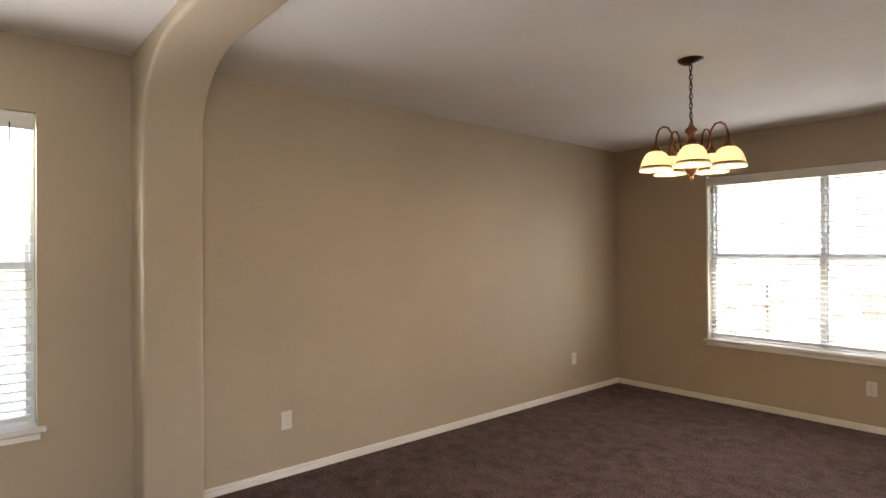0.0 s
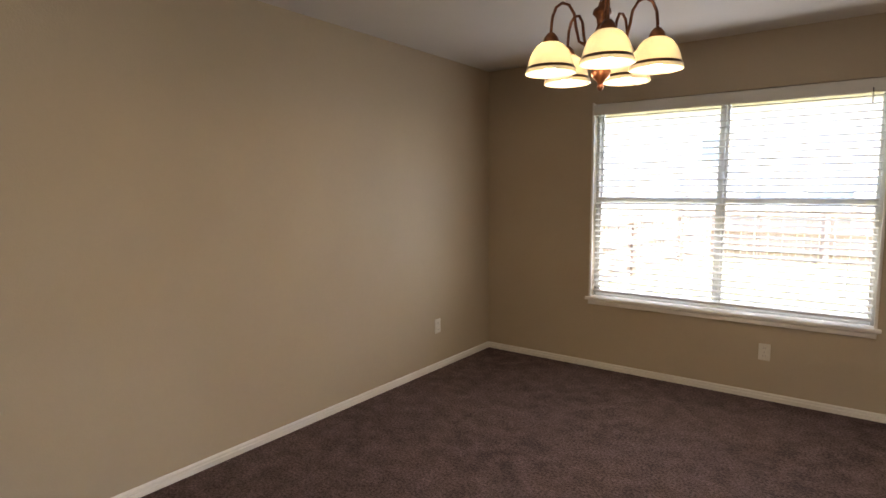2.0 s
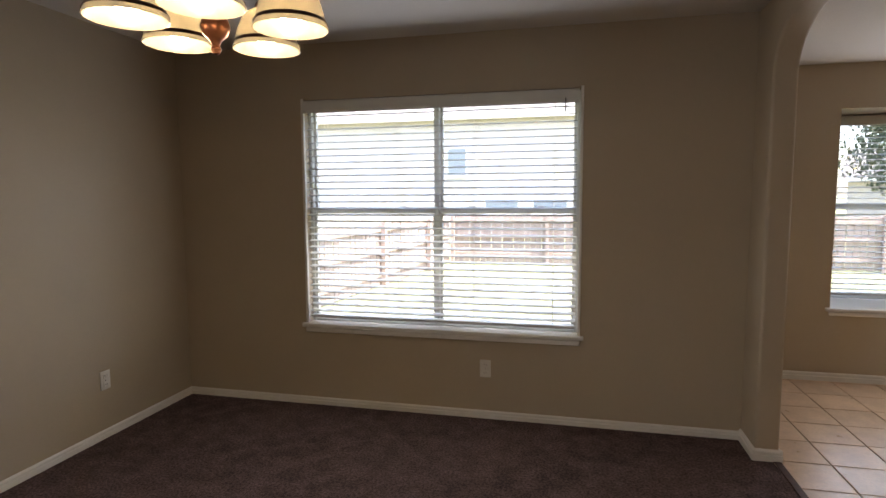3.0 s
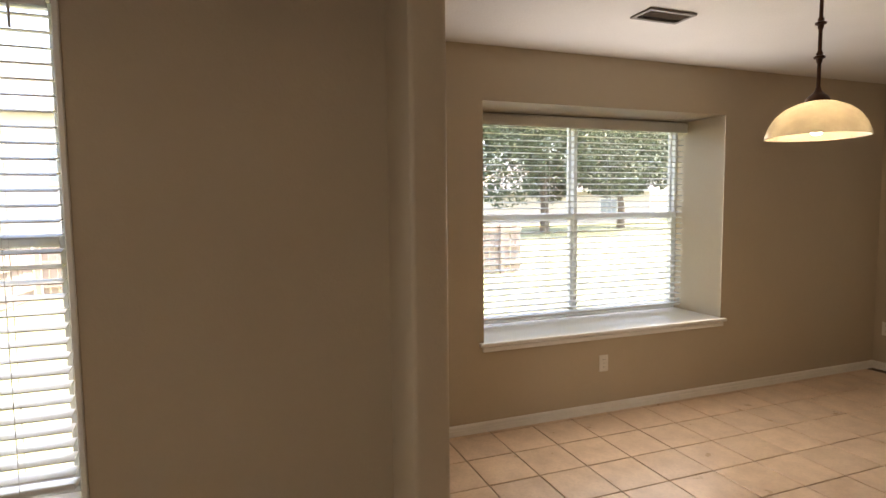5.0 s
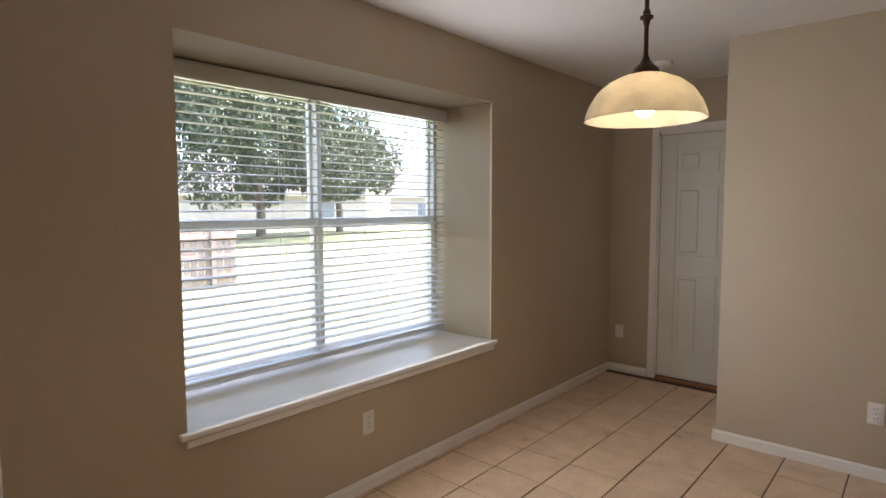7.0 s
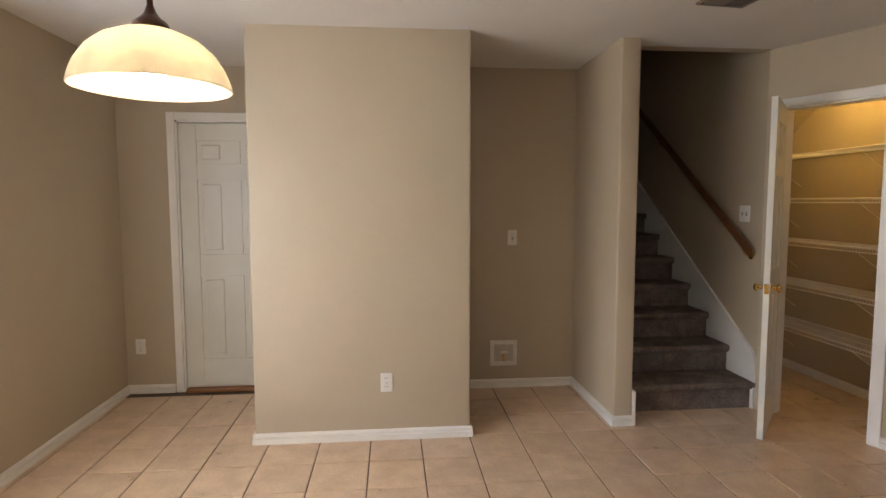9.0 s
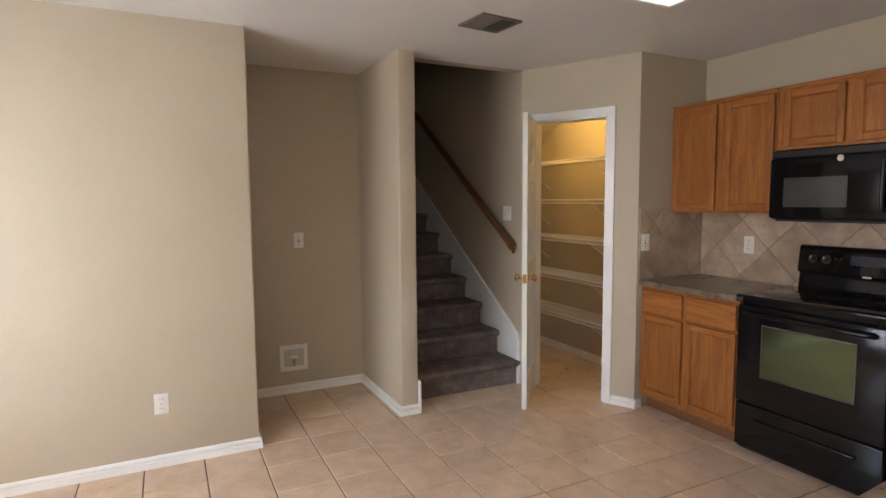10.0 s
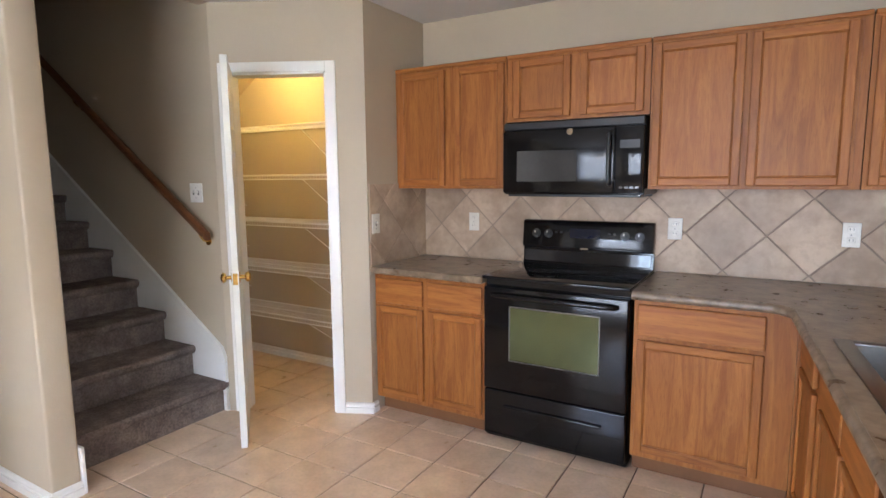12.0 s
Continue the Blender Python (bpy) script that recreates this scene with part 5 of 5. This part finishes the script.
def house(at, w, d, h, ridge, rz, label, windows):
    hs = thing("house", label, "house", at, "neighbouring houses", rz)
    part("wall", box(B(), (-w / 2, 0, 0), (w / 2, d, h)), BRICKW, hs)
    rf = part("roof", prism(B(), [(-0.5, h - 0.1), (d / 2, h + ridge), (d + 0.5, h - 0.1), (d + 0.5, h + 0.05), (d / 2, h + ridge + 0.18), (-0.5, h + 0.05)], "x", -w / 2 - 0.5, w / 2 + 0.5), ROOFM, hs)
    gb = prism(B(), [(0.02, h), (d / 2, h + ridge - 0.05), (d - 0.02, h)], "x", -w / 2 + 0.01, w / 2 - 0.01)
    part("gable", gb, BRICKW, hs)
    part("fascia", box(B(), (-w / 2 - 0.5, -0.53, h - 0.16), (w / 2 + 0.5, -0.5, h + 0.04)), TRIM, rf)
    for x, zz, ww, hh in windows:
        wi = part("window", box(B(), (x - ww / 2 - 0.08, -0.04, zz - 0.08), (x + ww / 2 + 0.08, 0.0, zz + hh + 0.08), 0.01), TRIM, hs)
        part("pane", box(B(), (x - ww / 2, -0.05, zz), (x + ww / 2, -0.041, zz + hh)), FARGLASS, wi)
        part("sill", box(B(), (x - ww / 2 - 0.14, -0.12, zz - 0.14), (x + ww / 2 + 0.14, 0.0, zz - 0.081), 0.01), TRIM, wi)
    return hs


house((-7.0, 27, -0.3), 15, 9, 5.4, 2.6, 0, "pale two-storey house with a grey shingle roof", [(1.3, 2.75, 0.85, 1.2), (3.4, 1.05, 1.5, 0.55), (5.6, 1.05, 1.5, 0.55)])
house((5.5, 33, -0.3), 9, 8, 2.9, 2.2, 0, "pale single-storey house with a low grey roof", [(-2.2, 0.9, 1.3, 1.2), (1.8, 0.9, 1.3, 1.2)])
house((27, 46, -0.3), 16, 9, 2.9, 2.4, -28, "distant single-storey house with a grey roof", [(4.5, 0.9, 1.4, 1.2)])
house((46, 40, -0.3), 16, 9, 2.9, 2.6, -48, "distant low house across the street", [(-4.5, 0.9, 1.4, 1.2), (3.5, 0.9, 1.8, 1.2)])


def tree(at, height, crown_r, crown_z, seed, label, leaves=5200):
    rng = random.Random(seed)
    t = thing("tree", label, "tree", at, "garden trees")
    bm = B()
    trunk_top = crown_z - crown_r * 0.35
    tube(bm, [(0, 0, -0.1), (0.04, 0.02, trunk_top * 0.4), (-0.05, 0.05, trunk_top * 0.75), (0.03, 0, trunk_top)], [0.30, 0.24, 0.20, 0.16], 10)
    tips = []
    for k in range(9):
        a, e = rng.uniform(0, 6.28), rng.uniform(0.35, 1.2)
        ln = crown_r * rng.uniform(0.55, 0.95)
        p0 = Vector((0, 0, trunk_top * rng.uniform(0.75, 1.0)))
        dirn = Vector((math.cos(a) * math.cos(e), math.sin(a) * math.cos(e), math.sin(e)))
        p1 = p0 + dirn * ln * 0.5 + Vector((0, 0, 0.1))
        p2 = p0 + dirn * ln + Vector((rng.uniform(-0.3, 0.3), rng.uniform(-0.3, 0.3), 0.3))
        tube(bm, [p0, p1, p2], [0.075, 0.045, 0.015], 6)
        tips.append(p2)
    part("trunk", bm, BARK, t, smooth=True)
    clumps = [(tp, crown_r * rng.uniform(0.3, 0.5)) for tp in tips]
    for k in range(16):
        a, c = rng.uniform(0, 6.28), rng.uniform(-0.7, 1.0)
        r = crown_r * rng.uniform(0.45, 0.92)
        s = math.sqrt(1 - c * c)
        clumps.append((Vector((r * s * math.cos(a), r * s * math.sin(a), crown_z + r * c * 0.75)), crown_r * rng.uniform(0.18, 0.38)))
    verts, faces = [], []
    for k in range(leaves):
        c, r = clumps[rng.randrange(len(clumps))]
        v = Vector((rng.gauss(0, 1), rng.gauss(0, 1), rng.gauss(0, 1))).normalized() * r * rng.uniform(0.3, 1.0) ** 0.5
        q = Euler((rng.uniform(0, 6.28), rng.uniform(0, 6.28), rng.uniform(0, 6.28))).to_matrix()
        s = rng.uniform(0.09, 0.17)
        i = len(verts)
        for x, y, zz in ((-1, 0, 0), (0, -0.45, 0.12), (1.1, 0, 0), (0, 0.45, 0.12)):
            verts.append(c + v + q @ Vector((x * s, y * s, zz * s)))
        faces.append((i, i + 1, i + 2, i + 3))
    me = bpy.data.meshes.new("crown")
    me.from_pydata([tuple(v) for v in verts], [], faces)
    me.materials.append(LEAF)
    cr = new("crown", me)
    cr.parent = t
    return t


tree((17.8, 32.6, -0.3), 12.0, 7.1, 6.3, 3, "broad green oak with a pale trunk on the lawn", 48000)
tree((25.8, 35.6, -0.3), 9.0, 4.6, 4.7, 8, "smaller green shade tree on the lawn", 22000)


# ---- backsplash tiles ----
def clip(poly, keep):
    """Clips a polygon of (u, v) to a half plane given as (a, b, c): a*u + b*v <= c."""
    a, b, c = keep
    out = []
    for i, p in enumerate(poly):
        q = poly[(i + 1) % len(poly)]
        dp, dq = a * p[0] + b * p[1] - c, a * q[0] + b * q[1] - c
        if dp <= 0:
            out.append(p)
        if dp * dq < 0:
            t = dp / (dp - dq)
            out.append((p[0] + t * (q[0] - p[0]), p[1] + t * (q[1] - p[1])))
    return out


def splash(name, label, u0, u1, z0, z1, uc, zc, m):
    """Diagonal tiles on a wall; u runs along the wall, y 0 is the wall face and tiles stand towards +y."""
    back = structure(name, box(B(), (u0, 0.0005, z0), (u1, 0.004, z1)), SPLASHGROUT, label, "backsplash")
    back.matrix_world = m
    h = 0.19
    for i in range(-14, 15):
        for j in range(-3, 4):
            if (i + j) % 2:
                continue
            cu, cz = uc + i * h, zc + j * h
            g = h - 0.0038
            poly = [(cu - g, cz), (cu, cz - g), (cu + g, cz), (cu, cz + g)]
            for kp in ((-1, 0, -u0), (1, 0, u1), (0, -1, -z0 - 0.002), (0, 1, z1)):
                poly = clip(poly, kp) if len(poly) > 2 else poly
            if len(poly) < 3:
                continue
            area = abs(sum(poly[k][0] * poly[(k + 1) % len(poly)][1] - poly[(k + 1) % len(poly)][0] * poly[k][1] for k in range(len(poly)))) / 2
            if area < 2e-4:
                continue
            mu, mz = sum(p[0] for p in poly) / len(poly), sum(p[1] for p in poly) / len(poly)
            bm = B()
            outer = [bm.verts.new((p[0] - mu, 0.004, p[1] - mz)) for p in poly]
            inner = [bm.verts.new(((p[0] - mu) * 0.985, 0.0085, (p[1] - mz) * 0.985)) for p in poly]
            bm.faces.new(inner)
            for k in range(len(poly)):
                n = (k + 1) % len(poly)
                bm.faces.new((outer[k], outer[n], inner[n], inner[k]))
            t = part("tile", bm, SPLASH, back)
            t.matrix_basis = pose(mu, 0, mz)
    return back


splash("backsplash_south", "diagonal tan stone-look backsplash tiles", 0.74, 3.742, 0.912, 1.37, 1.905, 1.13, pose(0, KS, 0))
splash("backsplash_return", "diagonal tan stone-look tiles on the return wall", 0.0, 0.62, 0.912, 1.40, 0.10, 1.11, pose(3.75, KS, 0, 0, 0, 90))

# ---- floor tiles ----
T = 0.302
hT = T / 2 - 0.0035
bm = B()
lo = [bm.verts.new((x, y, -0.008)) for x, y in ((-hT, -hT), (hT, -hT), (hT, hT), (-hT, hT))]
mi = [bm.verts.new((x, y, -0.002)) for x, y in ((-hT, -hT), (hT, -hT), (hT, hT), (-hT, hT))]
g = hT - 0.003
to = [bm.verts.new((x, y, 0.0)) for x, y in ((-g, -g), (g, -g), (g, g), (-g, g))]
bm.faces.new(to)
for k in range(4):
    n = (k + 1) % 4
    bm.faces.new((lo[k], lo[n], mi[n], mi[k]))
    bm.faces.new((mi[k], mi[n], to[n], to[k]))
tile_me = mesh_of("tile", bm, TILE)
TX0, TY0 = 3.41, 1.44


def tiled(x, y):
    if 0.731 < x < 5.35 and 0.9 < y < 6.2 and not (x > 4.45 and 3.7 < y < 4.7) and not (x > 4.75 and 1.6 < y < 2.4) and not (x < 1.5 and y < 2.9):
        return True
    return 3.7 < x < 6.1 and 0.3 < y < 1.6


for i in range(-10, 11):
    for j in range(-5, 18):
        x, y = TX0 + (i + 0.5) * T, TY0 + (j + 0.5) * T
        if not tiled(x, y):
            continue
        ob = new("tile", tile_me)
        ob.parent = tile_floor
        ob.matrix_basis = pose(x, y, 0.0006 * math.sin(i * 3.1 + j * 1.7), 0.06 * math.sin(i * 5 + j), 0.06 * math.cos(i + j * 4), 90 * ((i * 3 + j * 7) % 4))
